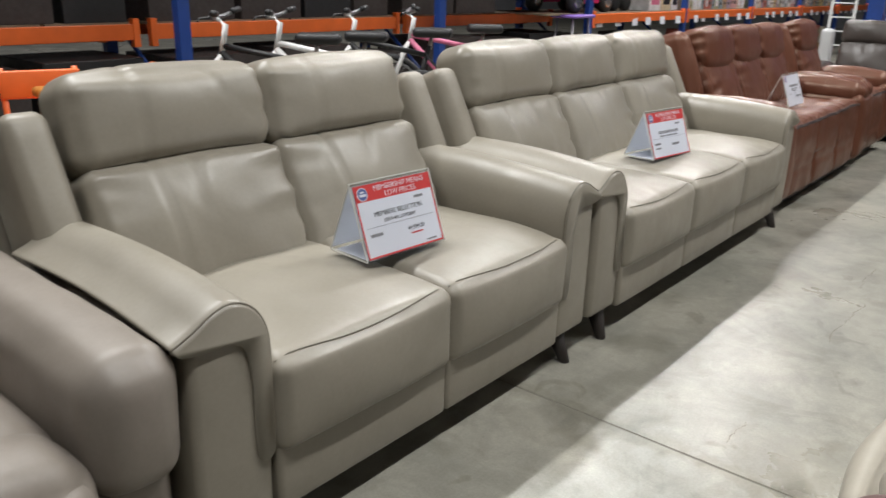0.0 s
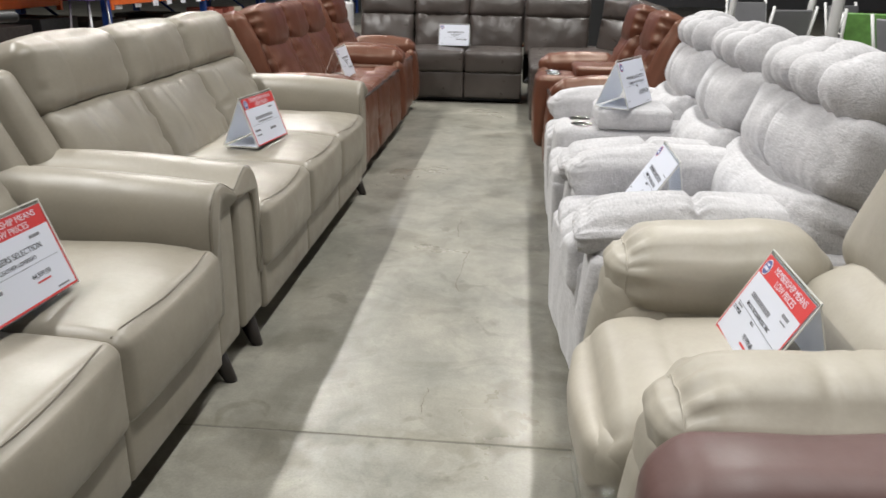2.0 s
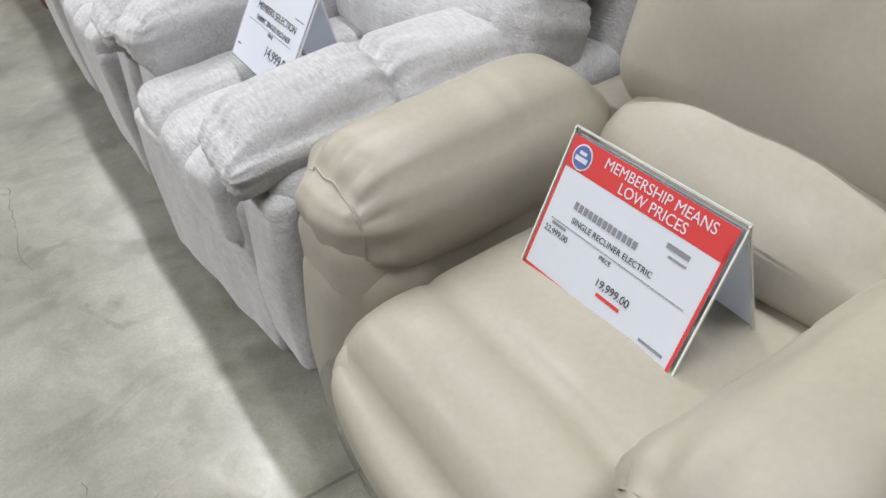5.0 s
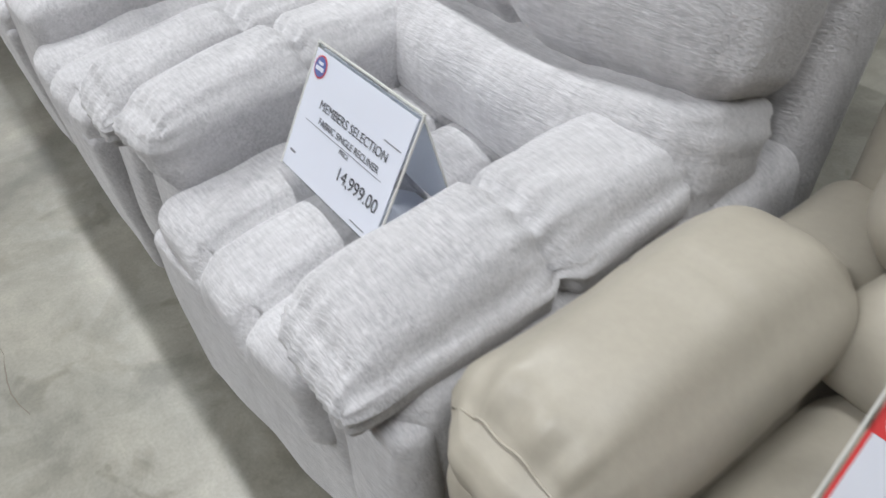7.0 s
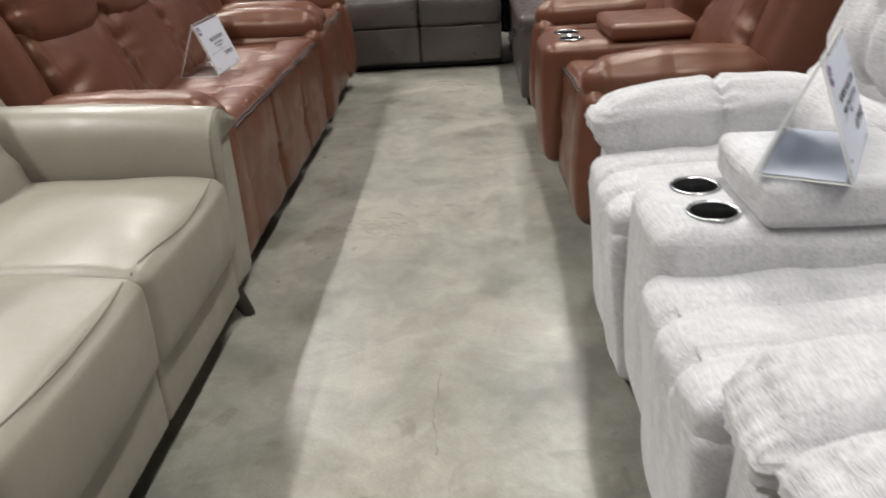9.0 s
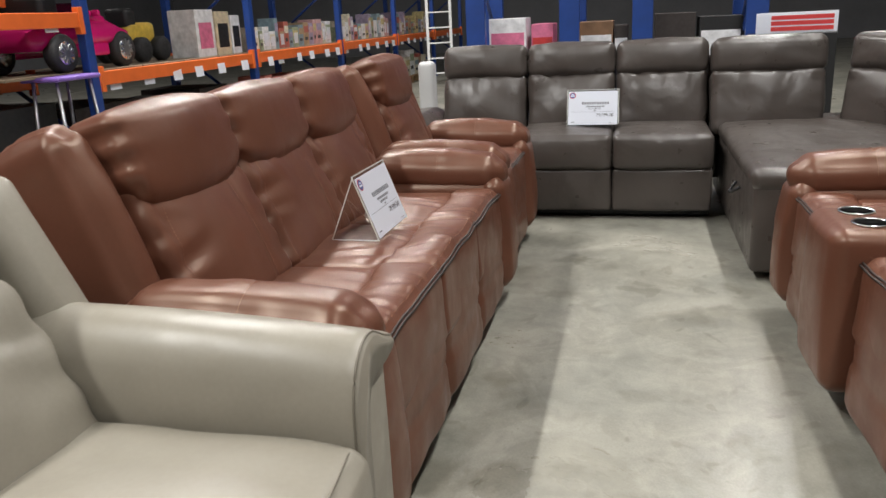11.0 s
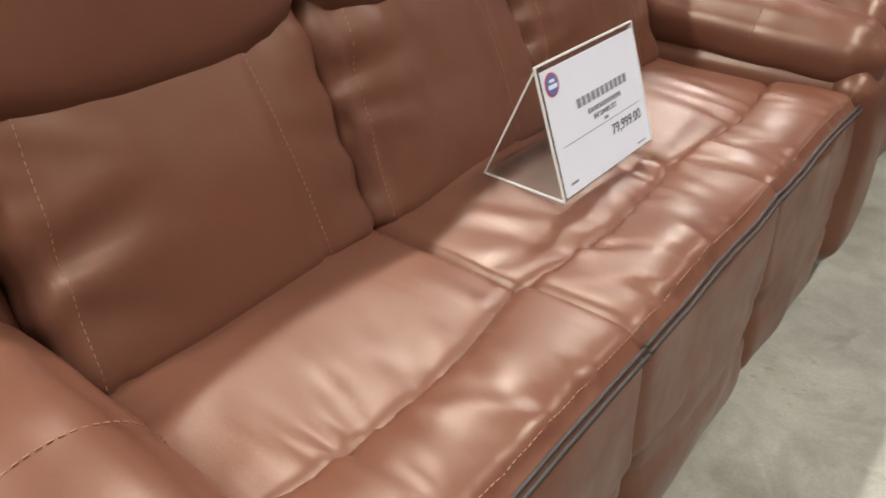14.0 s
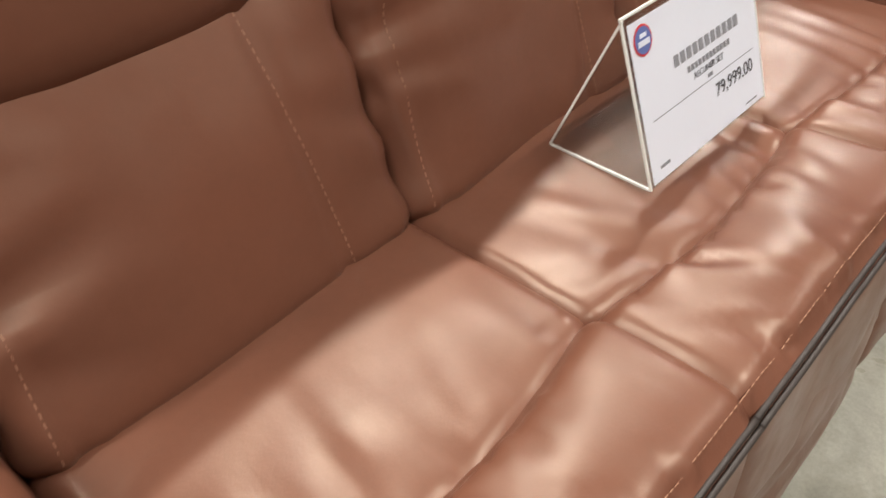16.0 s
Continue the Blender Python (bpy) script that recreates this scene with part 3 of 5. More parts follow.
            for j in range(25):
                wx = x - sw / 2 - 0.004 + (sw + 0.008) * j / 24
                cx = max(x - sw / 2 + 0.02, min(x + sw / 2 - 0.02, wx))
                for row, wy, lift in ((welt, 0.076, 0.002), (seam, 0.094, 0.0006)):
                    p = skin.ray_cast(Vector((cx, wy, 0.9)), Vector((0, 0, -1)))[0]
                    row.append(Vector((wx, p.y, p.z + lift)))
            part("piping", tube(welt, 0.0036), M_PIPE_B, st, "dark welt along the seat front")
            part("piping", tube([p + Vector((0, -0.007, -0.006)) for p in welt], 0.0036), M_PIPE_B, st, "dark welt along the seat front")
            part("stitching", stitches(seam), M_STITCH, st, "tan thread")
            foot = soft((sw - 0.004, 0.12, 0.44), 0.045, (0.002, 0.020, 0), 0.02, ((2, -0.05, 0.008, 0.012),), ((2, 0.2, 0.06, 0.003, 9, 0),), amp=0.007, freq=8, m=pose(x, 0.128, 0.288, -4), seed=i + 6,
                        creases=wrinkles((sw, 0.12, 0.44), 1, -1, 8, 240 + i, (0.06, 0.16), (-0.008, 0.004), (0.007, 0.014), (2, 3)))
            part("footrest", foot, mat, s)
            tilt = lean(x, 0.488, 0.44, 25)
            lum = soft((sw + 0.004, 0.21, 0.415), 0.040, (0.003, 0.026, 0.01), 0.014, ((0, -0.205, 0.007, 0.010), (0, 0.130, 0.007, 0.010)),
                       ((0, -sw / 2, 0.05, 0.0038, 11, 2), (0, sw / 2, 0.05, 0.0038, 11, 2)), 0.009, 6, m=tilt @ pose(0, 0.105, 0.258), seed=i + 11,
                       creases=wrinkles((sw, 0.21, 0.385), 1, -1, 12, 80 + i, (0.08, 0.22), (-0.012, 0.008), (0.011, 0.022), (2, 3, 2, 3, 0, 1)))
            back_skin = BVHTree.FromBMesh(lum)
            lb = part("back_cushion", lum, mat, s)
            for low, high in ((-0.226, -0.184), (0.138, 0.118)):
                line = []
                for j in range(21):
                    sx, z = low + (high - low) * j / 20, 0.085 + 0.33 * j / 20
                    hit = back_skin.ray_cast(tilt @ Vector((sx, -0.3, z)), (tilt.to_3x3() @ Vector((0, 1, 0))))[0]
                    if hit:
                        line.append(hit)
                part("stitching", stitches(line), M_STITCH, lb, "tan thread")

            def smile(o, u):
                o.z -= 0.056 * (1 - u[0] ** 2) * max(0, -u[2]) - 0.012 * u[0] ** 2 * max(0, u[2]) * -1
                return o
            ht = lean(x, 0.657, 0.838, 16)
            head = soft((sw + 0.008, 0.17, 0.222), 0.042, (0.002, 0.030, 0.012), 0.018, (), ((0, -sw / 2, 0.030, 0.008, 12, 2), (0, sw / 2, 0.030, 0.008, 12, 2)), 0.006, 6,
                        fn=smile, m=ht @ pose(0, 0.075, 0.0935), seed=i + 15)
            hd = part("headrest", head, mat, s)
            arc = [ht @ Vector((u * (sw / 2 - 0.012), 0.022 - 0.012 * (1 - u * u), -0.020 - 0.058 * (1 - u * u))) for u in [-0.86 + 0.86 * j / 12 for j in range(25)]]
            part("piping", tube(arc, 0.004), M_PIPE_B, hd)
        elif fab:
            third = sw / 6

            def lobes_on_top(o, u):
                up = max(0.0, min(1.0, (u[2] + 0.15) / 0.9))
                across = (0.030 * math.exp(-((abs(o.x) - third) / 0.012) ** 2) + 0.012 * math.exp(-((abs(o.x) - third) / 0.045) ** 2))
                tuft = 0.012 * math.exp(-((o.y + 0.01) / 0.02) ** 2) * (0.4 + 0.6 * math.cos(math.pi * o.x / third) ** 2)
                o.z -= (1.0 if n == 1 else 0.55) * up * (across * (0.35 + 0.65 * min(1.0, abs(o.y + 0.01) / 0.05 + 0.5)) + tuft)
                if u[1] < -0.9:
                    o.y += 0.4 * up * across
                return o
            seat = soft((sw + 0.03, 0.61, 0.17), 0.036, (0.004, 0.014, 0.020), 0.0125, (), ((1, -0.01, 0.06, 0.0026, 20, 0),), 0.008, 9, fn=lobes_on_top, m=pose(x, 0.285, 0.415, 2), seed=i + 2,
                        creases=wrinkles((sw, 0.6, 0.19), 2, 1, 18, 230 + i, (0.04, 0.12), (-0.007, 0.003), (0.004, 0.010), (2, 3)))
            part("seat", seat, mat, s, "tufted seat in three lobes")
            foot = soft((sw + (0.06 if n == 1 else 0.03), 0.13, 0.41), 0.026, (0.002, 0.012, 0), 0.02, (), ((2, 0.20, 0.03, 0.003, 14, 0),), amp=0.006, freq=8, m=pose(x, 0.050, 0.230, 1 if n == 1 else 4, 0, 6 if n == 1 else 0), seed=i + 6)
            part("footrest", foot, mat, s)
            bw, bx = (sw + 2 * aw - 0.08, x) if n == 1 else (sw + aw + 0.02, x + (x > 0) * (aw / 2 - 0.05) - (x < 0) * (aw / 2 - 0.05))
            tilt = lean(bx, 0.515, 0.47, 21)

            def sag(o, u):
                o.z -= 0.03 * (1 - u[0] ** 2) * max(0, u[2])
                return o
            lum = soft((bw, 0.22, 0.27), 0.06, (0.006, 0.055, 0.01), 0.022, (), ((0, -bw / 2, 0.06, 0.004, 18, 2), (0, bw / 2, 0.06, 0.004, 18, 2)), 0.009, 8,
                       fn=sag, m=tilt @ pose(0, 0.10, 0.135), seed=i + 11, creases=wrinkles((bw, 0.22, 0.27), 1, -1, 14, 190 + i, (0.04, 0.13), (-0.008, 0.004), (0.006, 0.013)))
            part("back_cushion", lum, mat, s, "wide padded lumbar cushion")

            def dip(o, u):
                o.z -= 0.03 * (1 - u[0] ** 2) * max(0, -u[2])
                return o
            mid = soft((bw, 0.22, 0.25), 0.06, (0.006, 0.055, 0.012), 0.022, ((0, 0.0, 0.020, 0.016),), ((2, -0.12, 0.04, 0.0018, 14, 0), (0, 0.0, 0.03, 0.003, 20, 2)), 0.009, 8,
                       fn=dip, m=tilt @ pose(0, 0.105, 0.375), seed=i + 13, creases=wrinkles((bw, 0.22, 0.25), 1, -1, 14, 200 + i, (0.04, 0.12), (-0.008, 0.004), (0.006, 0.013)))
            part("back_cushion", mid, mat, s)
            lobes = [bw * (q / 4 - 0.5) for q in (1, 2, 3)]
            head = soft((bw - 0.02, 0.24, 0.20), 0.095, (0.004, 0.05, 0.024), 0.016, tuple((0, gx, 0.036, 0.026) for gx in lobes),
                        ((2, -0.09, 0.05, 0.007, 16, 0),), 0.009, 8, m=lean(bx, 0.675, 0.895, 16) @ pose(0, 0.08, 0.085), seed=i + 15)
            part("headrest", head, mat, s, "channelled padded headrest")
        else:
            def waterfall(o, u):
                if u[1] < 0 and u[2] > 0:
                    o.z -= 0.035 * max(0.0, (-u[1] - 0.55) / 0.45) ** 2 * u[2]
                return o
            seat = soft((sw + 0.01, 0.61, 0.24), 0.085, (0.003, 0.03, 0.026), 0.018, ((1, -0.112, 0.006, 0.006), (1, -0.112, 0.004, 0.03)), amp=0.006, freq=6, fn=waterfall, m=pose(x, 0.285, 0.352, 2), seed=i + 2,
                        creases=wrinkles((sw, 0.6, 0.24), 2, 1, 5, 150, (0.05, 0.12), (-0.004, 0.001), (0.006, 0.012), (0, 1, 2)))
            part("seat", seat, mat, s)
            foot = soft((sw, 0.13, 0.36), 0.06, (0.002, 0.025, 0), 0.03, amp=0.005, m=pose(x, 0.065, 0.24, 6), seed=i + 6)
            ft = part("footrest", foot, mat, s)
            if mat is M_CREAM:
                film = soft((sw + 0.16, 0.15, 0.27), 0.05, (0.002, 0.022, 0), 0.02, amp=0.010, freq=14, m=pose(x, 0.068, 0.185, 7), seed=i + 31)
                part("plastic_wrap", film, M_FILM, ft, "loose clear plastic wrap")
            def arch(o, u):
                o.z += 0.10 * (1 - u[0] ** 2) * max(0, u[2]) - 0.03 * abs(u[0]) ** 3 * max(0, u[2])
                return o
            lum = soft((sw + 0.10, 0.20, 0.17), 0.07, (0.004, 0.05, 0.012), 0.022, (), ((0, -sw / 2 - 0.05, 0.05, 0.005, 14, 2), (0, sw / 2 + 0.05, 0.05, 0.005, 14, 2)), 0.007, 7,
                       fn=arch, m=lean(x, 0.50, 0.45, 18) @ pose(0, 0.10, 0.085), seed=i + 11, creases=wrinkles((sw, 0.2, 0.17), 1, -1, 12, 160, (0.06, 0.16), (-0.008, 0.003), (0.007, 0.016), (2, 3, 2, 3, 0)))
            part("back_cushion", lum, mat, s, "arched lumbar cushion")
            head = soft((sw + 0.14, 0.24, 0.47), 0.085, (0.004, 0.045, 0.02), 0.028, ((0, -0.20, 0.004, 0.008), (0, 0.20, 0.004, 0.008)), (), 0.007, 6,
                        m=lean(x, 0.575, 0.60, 20) @ pose(0, 0.12, 0.235), seed=i + 15)
            part("headrest", head, mat, s)
    if style == "brown":
        for k in (-1, 1):
            wing = soft((0.12, 0.24, 0.56), 0.055, (0.006, 0.03, 0.014), 0.022, (), ((2, 0.26, 0.07, 0.006, 12, 0), (2, 0.20, 0.08, 0.004, 20, 1)), 0.006, 8,
                        m=lean(k * (w / 2 - aw + 0.055), 0.60, 0.49, 21) @ pose(0, 0.10, 0.27), seed=k + 20)
            part("wing", wing, mat, s)
    if console:
        part("console_body", soft((console - 0.01, 0.82, 0.49), 0.045, (0.002, 0.02, 0.004), 0.04, amp=0.004, m=pose(shift, 0.41, 0.342)), mat, s)
        lid_h, lid_y = (0.09, 0.345) if fab else (0.065, 0.42)
        part("console_lid", soft((console, 0.33, lid_h), 0.020, (0.004, 0.008, 0.006), 0.025, amp=0.003, m=pose(shift, lid_y, 0.585 + lid_h / 2)), mat, s)
        for k in (-1, 1):
            cx = shift + k * 0.068
            ring = lathe(((0.043, 0.0), (0.050, 0.0), (0.0515, 0.003), (0.049, 0.006), (0.045, 0.005), (0.0435, -0.001)), 28, pose(cx, 0.115, 0.588))
            cup = part("cup_holder", ring, M_CHROME, s, "chrome-rimmed cup holder")
            # No real hole: a flat black disc carries the well's darkness.
            part("cup_well", lathe(((0.043, 0.001), (0.0445, 0.0030)), 24, pose(cx, 0.115, 0.588)), M_VOID, cup, "flat black plastic disc, shade of the well in its colour")
    return s


love = beige_sofa(2, left_row(1.545), "beige leather two-seat sofa on black tapered legs")
three = beige_sofa(3, left_row(3.465), "long beige leather three-seat sofa on black legs")
recliner("reclining_sofa", "glossy brown leather three-seat reclining sofa with headrests", "sofa", 3, 0.50, 0.225, left_row(5.53), M_BROWN, "brown", group="brown recliners")
recliner("recliner", "glossy brown leather single recliner beside the sofa", "recliner", 1, 0.50, 0.22, left_row(7.00, -0.03), M_BROWN, "brown", group="brown recliners")
recliner("recliner", "taupe leather recliner beside the beige sofa", "recliner", 1, 0.53, 0.185, left_row(0.285, 0.02), M_TAUPE, "slab")
recliner("recliner", "dark brown leather recliner with padded arms", "recliner", 1, 0.54, 0.20, right_row(0.64, 1.07), M_MAUVE, "slab")
recliner("recliner", "cream leather electric recliner with rolled padded arms", "recliner", 1, 0.53, 0.215, right_row(1.635), M_CREAM, "plain")
recliner("recliner", "light grey chenille single recliner with tufted cushions", "recliner", 1, 0.53, 0.195, right_row(2.595), M_GREY, "fabric", group="grey fabric recliners")
recliner("reclining_loveseat", "light grey chenille loveseat with cup holder console", "sofa", 2, 0.405, 0.175, right_row(3.83, 1.052), M_GREY, "fabric", 0.32, "grey fabric recliners", 0.035)
recliner("reclining_loveseat", "brown leather loveseat with cup holder console", "sofa", 2, 0.43, 0.21, pose(0.985, 5.60, 0, 0, 0, -88), M_BROWN, "brown", 0.34, "brown recliners")


def sectional():
    s = thing("sectional_sofa", "charcoal leather corner sectional sofa with storage chaise", "sofa", pose(0, 7.78, 0))
    edges = (-0.80, -0.235, 0.33, 0.895)
    arm = soft((0.25, 0.86, 0.54), 0.10, (0.012, 0.015, 0.02), 0.04, amp=0.006, m=pose(-0.925, 0.44, 0.32))
    part("arm", arm, M_CHAR, s, "rolled end arm")
    part("base_frame", box((1.78, 0.72, 0.40), (0.0, 0.46, 0.21), 0.008), M_BLACK, s)

    def module(x, wd, ang=0.0, y=0.0, seated=True, seed=0):
        q = pose(x, y, 0, 0, 0, ang)
        if seated:
            part("seat", soft((wd + 0.002, 0.60, 0.20), 0.030, (0.002, 0.018, 0.02), 0.035, amp=0.006, m=q @ pose(0, 0.30, 0.40), seed=seed), M_CHAR, s)
            part("footrest", soft((wd + 0.001, 0.12, 0.25), 0.018, (0.002, 0.012, 0), 0.04, amp=0.004, m=q @ pose(0, 0.085, 0.175), seed=seed + 1), M_CHAR, s)
        part("back_cushion", soft((wd - 0.004, 0.20, 0.40), 0.045, (0.002, 0.035, 0.01), 0.03, (), ((2, 0.2, 0.05, 0.004, 8, 0),), 0.012, 6,
                                  m=q @ lean(0, 0.55, 0.44, 13) @ pose(0, 0.10, 0.19), seed=seed + 2, creases=wrinkles((wd, 0.2, 0.4), 1, -1, 13, 210 + seed, (0.06, 0.22), (-0.016, 0.009), (0.009, 0.018), (0, 0, 2, 3))), M_CHAR, s)
        part("headrest", soft((wd + 0.002, 0.20, 0.215), 0.05, (0.002, 0.022, 0.012), 0.03, amp=0.006, m=q @ lean(0, 0.62, 0.80, 10) @ pose(0, 0.10, 0.10), seed=seed + 3), M_CHAR, s)
        part("back_shell", soft((wd, 0.12, 0.78), 0.03, (0, 0.01, 0), 0.1, m=q @ lean(0, 0.78, 0.12, 9) @ pose(0, 0.05, 0.39)), M_CHAR, s)

    for i in range(3):
        module((edges[i] + edges[i + 1]) / 2, edges[i + 1] - edges[i] - 0.008, seed=i * 5)
    module(1.225, 0.645, 0, -0.12, False, 21)
    module(1.36, 0.46, -45, -0.10, False, 27)
    module(1.20, 0.56, -90, -0.30, False, 33)
    module(1.20, 0.54, -90, -0.85, False, 39)
    chaise = part("chaise_base", soft((0.86, 1.87, 0.40), 0.025, (0.006, 0.004, 0), 0.1, ((2, 0.12, 0.004, 0.01),), amp=0.003, m=pose(1.395, -0.100, 0.235)), M_CHAR, s)
    part("chaise_cushion", soft((0.88, 1.89, 0.10), 0.04, (0.006, 0.004, 0.022), 0.06, amp=0.006, m=pose(1.395, -0.100, 0.455)), M_CHAR, s)
    loop = [(0.955 - 0.035 * math.sin(math.pi * j / 10), -0.62 + 0.13 * j / 10, 0.335 - 0.035 * math.sin(math.pi * j / 10)) for j in range(11)]
    part("strap", tube(loop, 0.008), M_BLACK, chaise, "black pull strap")
    return s


sectional()

# ---- price signs ----


def price_sign(m, lines, red, label, back_paper=True):
    """A clear tent-shaped holder with a printed card; front edge at y = 0, 0.30 m wide."""
    s = thing("price_sign", label, "price sign", m, "price signs")
    w, h, dp = 0.306, 0.222, 0.165
    top_y, top_z = 0.078, 0.208
    ang = math.degrees(math.atan2(top_y, top_z))
    face = lean(0, 0, 0.002, ang)
    part("front_panel", box((w, 0.0025, h), (0, 0.0035, h / 2), 0.0008, face, 1), M_ACRYL, s, "clear acrylic panel", False)
    rear = pose(0, dp, 0.002, math.degrees(math.atan2(dp - top_y, top_z)), 0, 0)
    part("back_panel", box((w, 0.0025, h + 0.008), (0, -0.0015, h / 2), 0.0008, rear, 1), M_ACRYL, s, "clear acrylic panel", False)
    part("bottom_panel", box((w, dp - 0.008, 0.0025), (0, dp / 2, 0.0015), 0.0008, None, 1), M_ACRYL, s, "clear acrylic panel", False)
    # Thin pale strips paint the edge glint onto the clear holder.
    for k in (-1, 1):
        part("edge", box((0.003, 0.003, h), (k * w / 2, 0.0035, h / 2), 0, face), M_EDGE, s, "pale strip painted as the glint of the acrylic edge", False)
        part("edge", box((0.003, 0.003, h), (k * w / 2, -0.0015, h / 2), 0, rear), M_EDGE, s, "pale strip painted as the glint of the acrylic edge", False)
        part("edge", box((0.003, dp - 0.008, 0.003), (k * w / 2, dp / 2, 0.0016), 0), M_EDGE, s, "pale strip painted as the glint of the acrylic edge", False)
    part("edge", box((w, 0.004, 0.003), (0, 0.003, h - 0.001), 0, face), M_EDGE, s, "pale strip painted as the glint of the folded top edge", False)
    card = part("card", box((0.294, 0.0008, 0.206), (0, 0.0008, 0.108), 0, face), M_PAPER, s, "white printed card", False)
    if back_paper:
        part("card", box((0.294, 0.0008, 0.206), (0, 0.0012, 0.108), 0, rear), M_PAPER, s, "white card back", False)
        part("card", box((0.290, dp - 0.030, 0.0008), (0, dp / 2, 0.0036), 0), M_PAPER, s, "white folded card base", False)

    def put(bm, x, z, mat, name="print", lift=0.0):
        q = face @ pose(x, 0.0002 - lift, z, 90, 0, 0)
        bmesh.ops.transform(bm, matrix=q, verts=bm.verts[:])
        return part(name, bm, mat, card, smooth=False)

    def bar(x, z, bw, bh, mat=M_INK, lift=0.0):
        return put(box((bw, bh, 0.0003), (0, 0, 0), 0), x, z, mat, "print", lift)

    if red:
        bar(0, 0.188, 0.294, 0.046, M_RED)
        bar(0, 0.0075, 0.294, 0.005, M_RED)
        for k in (-1, 1):
            bar(k * 0.1445, 0.10, 0.005, 0.19, M_RED)
        put(text_bm("MEMBERSHIP MEANS", 0.0215, "CENTER"), 0.022, 0.190, M_PAPER, "lettering", 0.0008)
        put(text_bm("LOW PRICES", 0.0215, "CENTER"), 0.022, 0.170, M_PAPER, "lettering", 0.0008)
    lx, lz = (-0.118, 0.186) if red else (-0.122, 0.186)
    put(lathe(((0.019, -0.0002), (0.019, 0.0002)), 24), lx, lz, M_RED if not red else M_PAPER, "emblem", 0.0006)
    put(lathe(((0.0165, -0.0002), (0.0165, 0.0002)), 24), lx, lz, M_NAVY, "emblem", 0.0012)
    bar(lx, lz - 0.003, 0.024, 0.007, M_PAPER, 0.0018)
    bar(lx, lz + 0.006, 0.014, 0.005, M_PAPER, 0.0018)
    for kind, a, x, z, size in lines:
        if kind == "text":
            put(text_bm(a, size, "CENTER"), x, z, M_INK, "lettering", 0.0006)
        elif kind == "pink":
            bar(x, z, a, size, M_RED, 0.0006)
        else:
            bar(x, z, a, size, M_FAINT, 0.0006)
    return s


def blocks(total, z, h, n, x0=0.0):
    """Unreadable words as plain bars."""
    out, x, step = [], x0 - total / 2, total / n
    for i in range(n):
        out.append(("bar", step * 0.72, x + step * (i + 0.5), z, h))
    return out


CREAM_CARD = blocks(0.125, 0.123, 0.011, 13, -0.035) + [("text", "SINGLE RECLINER ELECTRIC", -0.012, 0.098, 0.0125), ("bar", 0.255, 0.0, 0.089, 0.0012), ("text", "PIECE", -0.01, 0.078, 0.009),
              ("bar", 0.038, 0.085, 0.148, 0.007), ("bar", 0.030, 0.09, 0.136, 0.003), ("text", "22,999.00", -0.108, 0.068, 0.0125), ("bar", 0.03, -0.108, 0.0835, 0.004), ("text", "19,999.00", 0.022, 0.045, 0.0165),
              ("pink", 0.045, 0.022, 0.035, 0.005), ("bar", 0.042, 0.11, 0.022, 0.004)]
GREY_CARD = [("text", "MEMBERS SELECTION", 0.012, 0.127, 0.0215), ("text", "FABRIC SINGLE RECLINER", 0.012, 0.104, 0.016), ("text", "PIECE", 0.012, 0.088, 0.011), ("bar", 0.235, 0.0, 0.098, 0.001),
             ("text", "14,999.00", 0.07, 0.050, 0.031), ("bar", 0.045, 0.115, 0.155, 0.002), ("bar", 0.018, -0.125, 0.035, 0.004), ("bar", 0.04, 0.10, 0.014, 0.002)]
BROWN_CARD = blocks(0.165, 0.137, 0.015, 11, 0.015) + blocks(0.11, 0.116, 0.008, 12, 0.015) + [("text", "RECLINER SET", 0.012, 0.099, 0.012), ("bar", 0.012, 0.012, 0.091, 0.005), ("bar", 0.255, 0.0, 0.084, 0.001),
              ("text", "79,999.00", 0.072, 0.055, 0.026), ("bar", 0.022, -0.118, 0.022, 0.004), ("bar", 0.03, 0.11, 0.014, 0.002)]
BEIGE_CARD = blocks(0.16, 0.118, 0.013, 16, 0.0) + blocks(0.14, 0.101, 0.007, 18, 0.0) + [("bar", 0.035, 0.085, 0.149, 0.007), ("bar", 0.255, 0.0, 0.092, 0.001), ("bar", 0.045, -0.10, 0.068, 0.009),
              ("bar", 0.055, 0.04, 0.058, 0.010), ("bar", 0.04, -0.10, 0.048, 0.006)]
price_sign(pose(1.350, 1.638, 0.484, -8, 0, -90), CREAM_CARD, True, "red-topped price card in clear holder on the cream seat")
price_sign(pose(1.245, 2.585, 0.538, -12, 0, -91), GREY_CARD, False, "white price card in clear holder on the grey seat")
price_sign(pose(1.430, 3.73, 0.681, 0, 0, 62), GREY_CARD, False, "white price card tent on the console lid")
price_sign(pose(-0.325, 5.655, 0.518, 0, 0, 89), BROWN_CARD, False, "white price card in open clear holder on brown seat", False)
price_sign(pose(-0.203, 3.408, 0.527, 0, 0, 82), BEIGE_CARD, True, "red-topped price card tent on the long beige sofa")
LOVE_CARD = [("text", "MEMBERS SELECTION", 0.0, 0.118, 0.0195), ("text", "LEATHER LOVESEAT", 0.0, 0.099, 0.0135), ("bar", 0.035, 0.085, 0.149, 0.007), ("bar", 0.255, 0.0, 0.090, 0.001),
             ("text", "44,999.00", 0.05, 0.058, 0.0165), ("bar", 0.045, -0.10, 0.068, 0.008), ("pink", 0.045, 0.05, 0.048, 0.004), ("bar", 0.04, 0.10, 0.018, 0.004)]
price_sign(pose(-0.19, 1.59, 0.530, 0, 0, 86), LOVE_CARD, True, "red-topped price card tent on the beige loveseat")
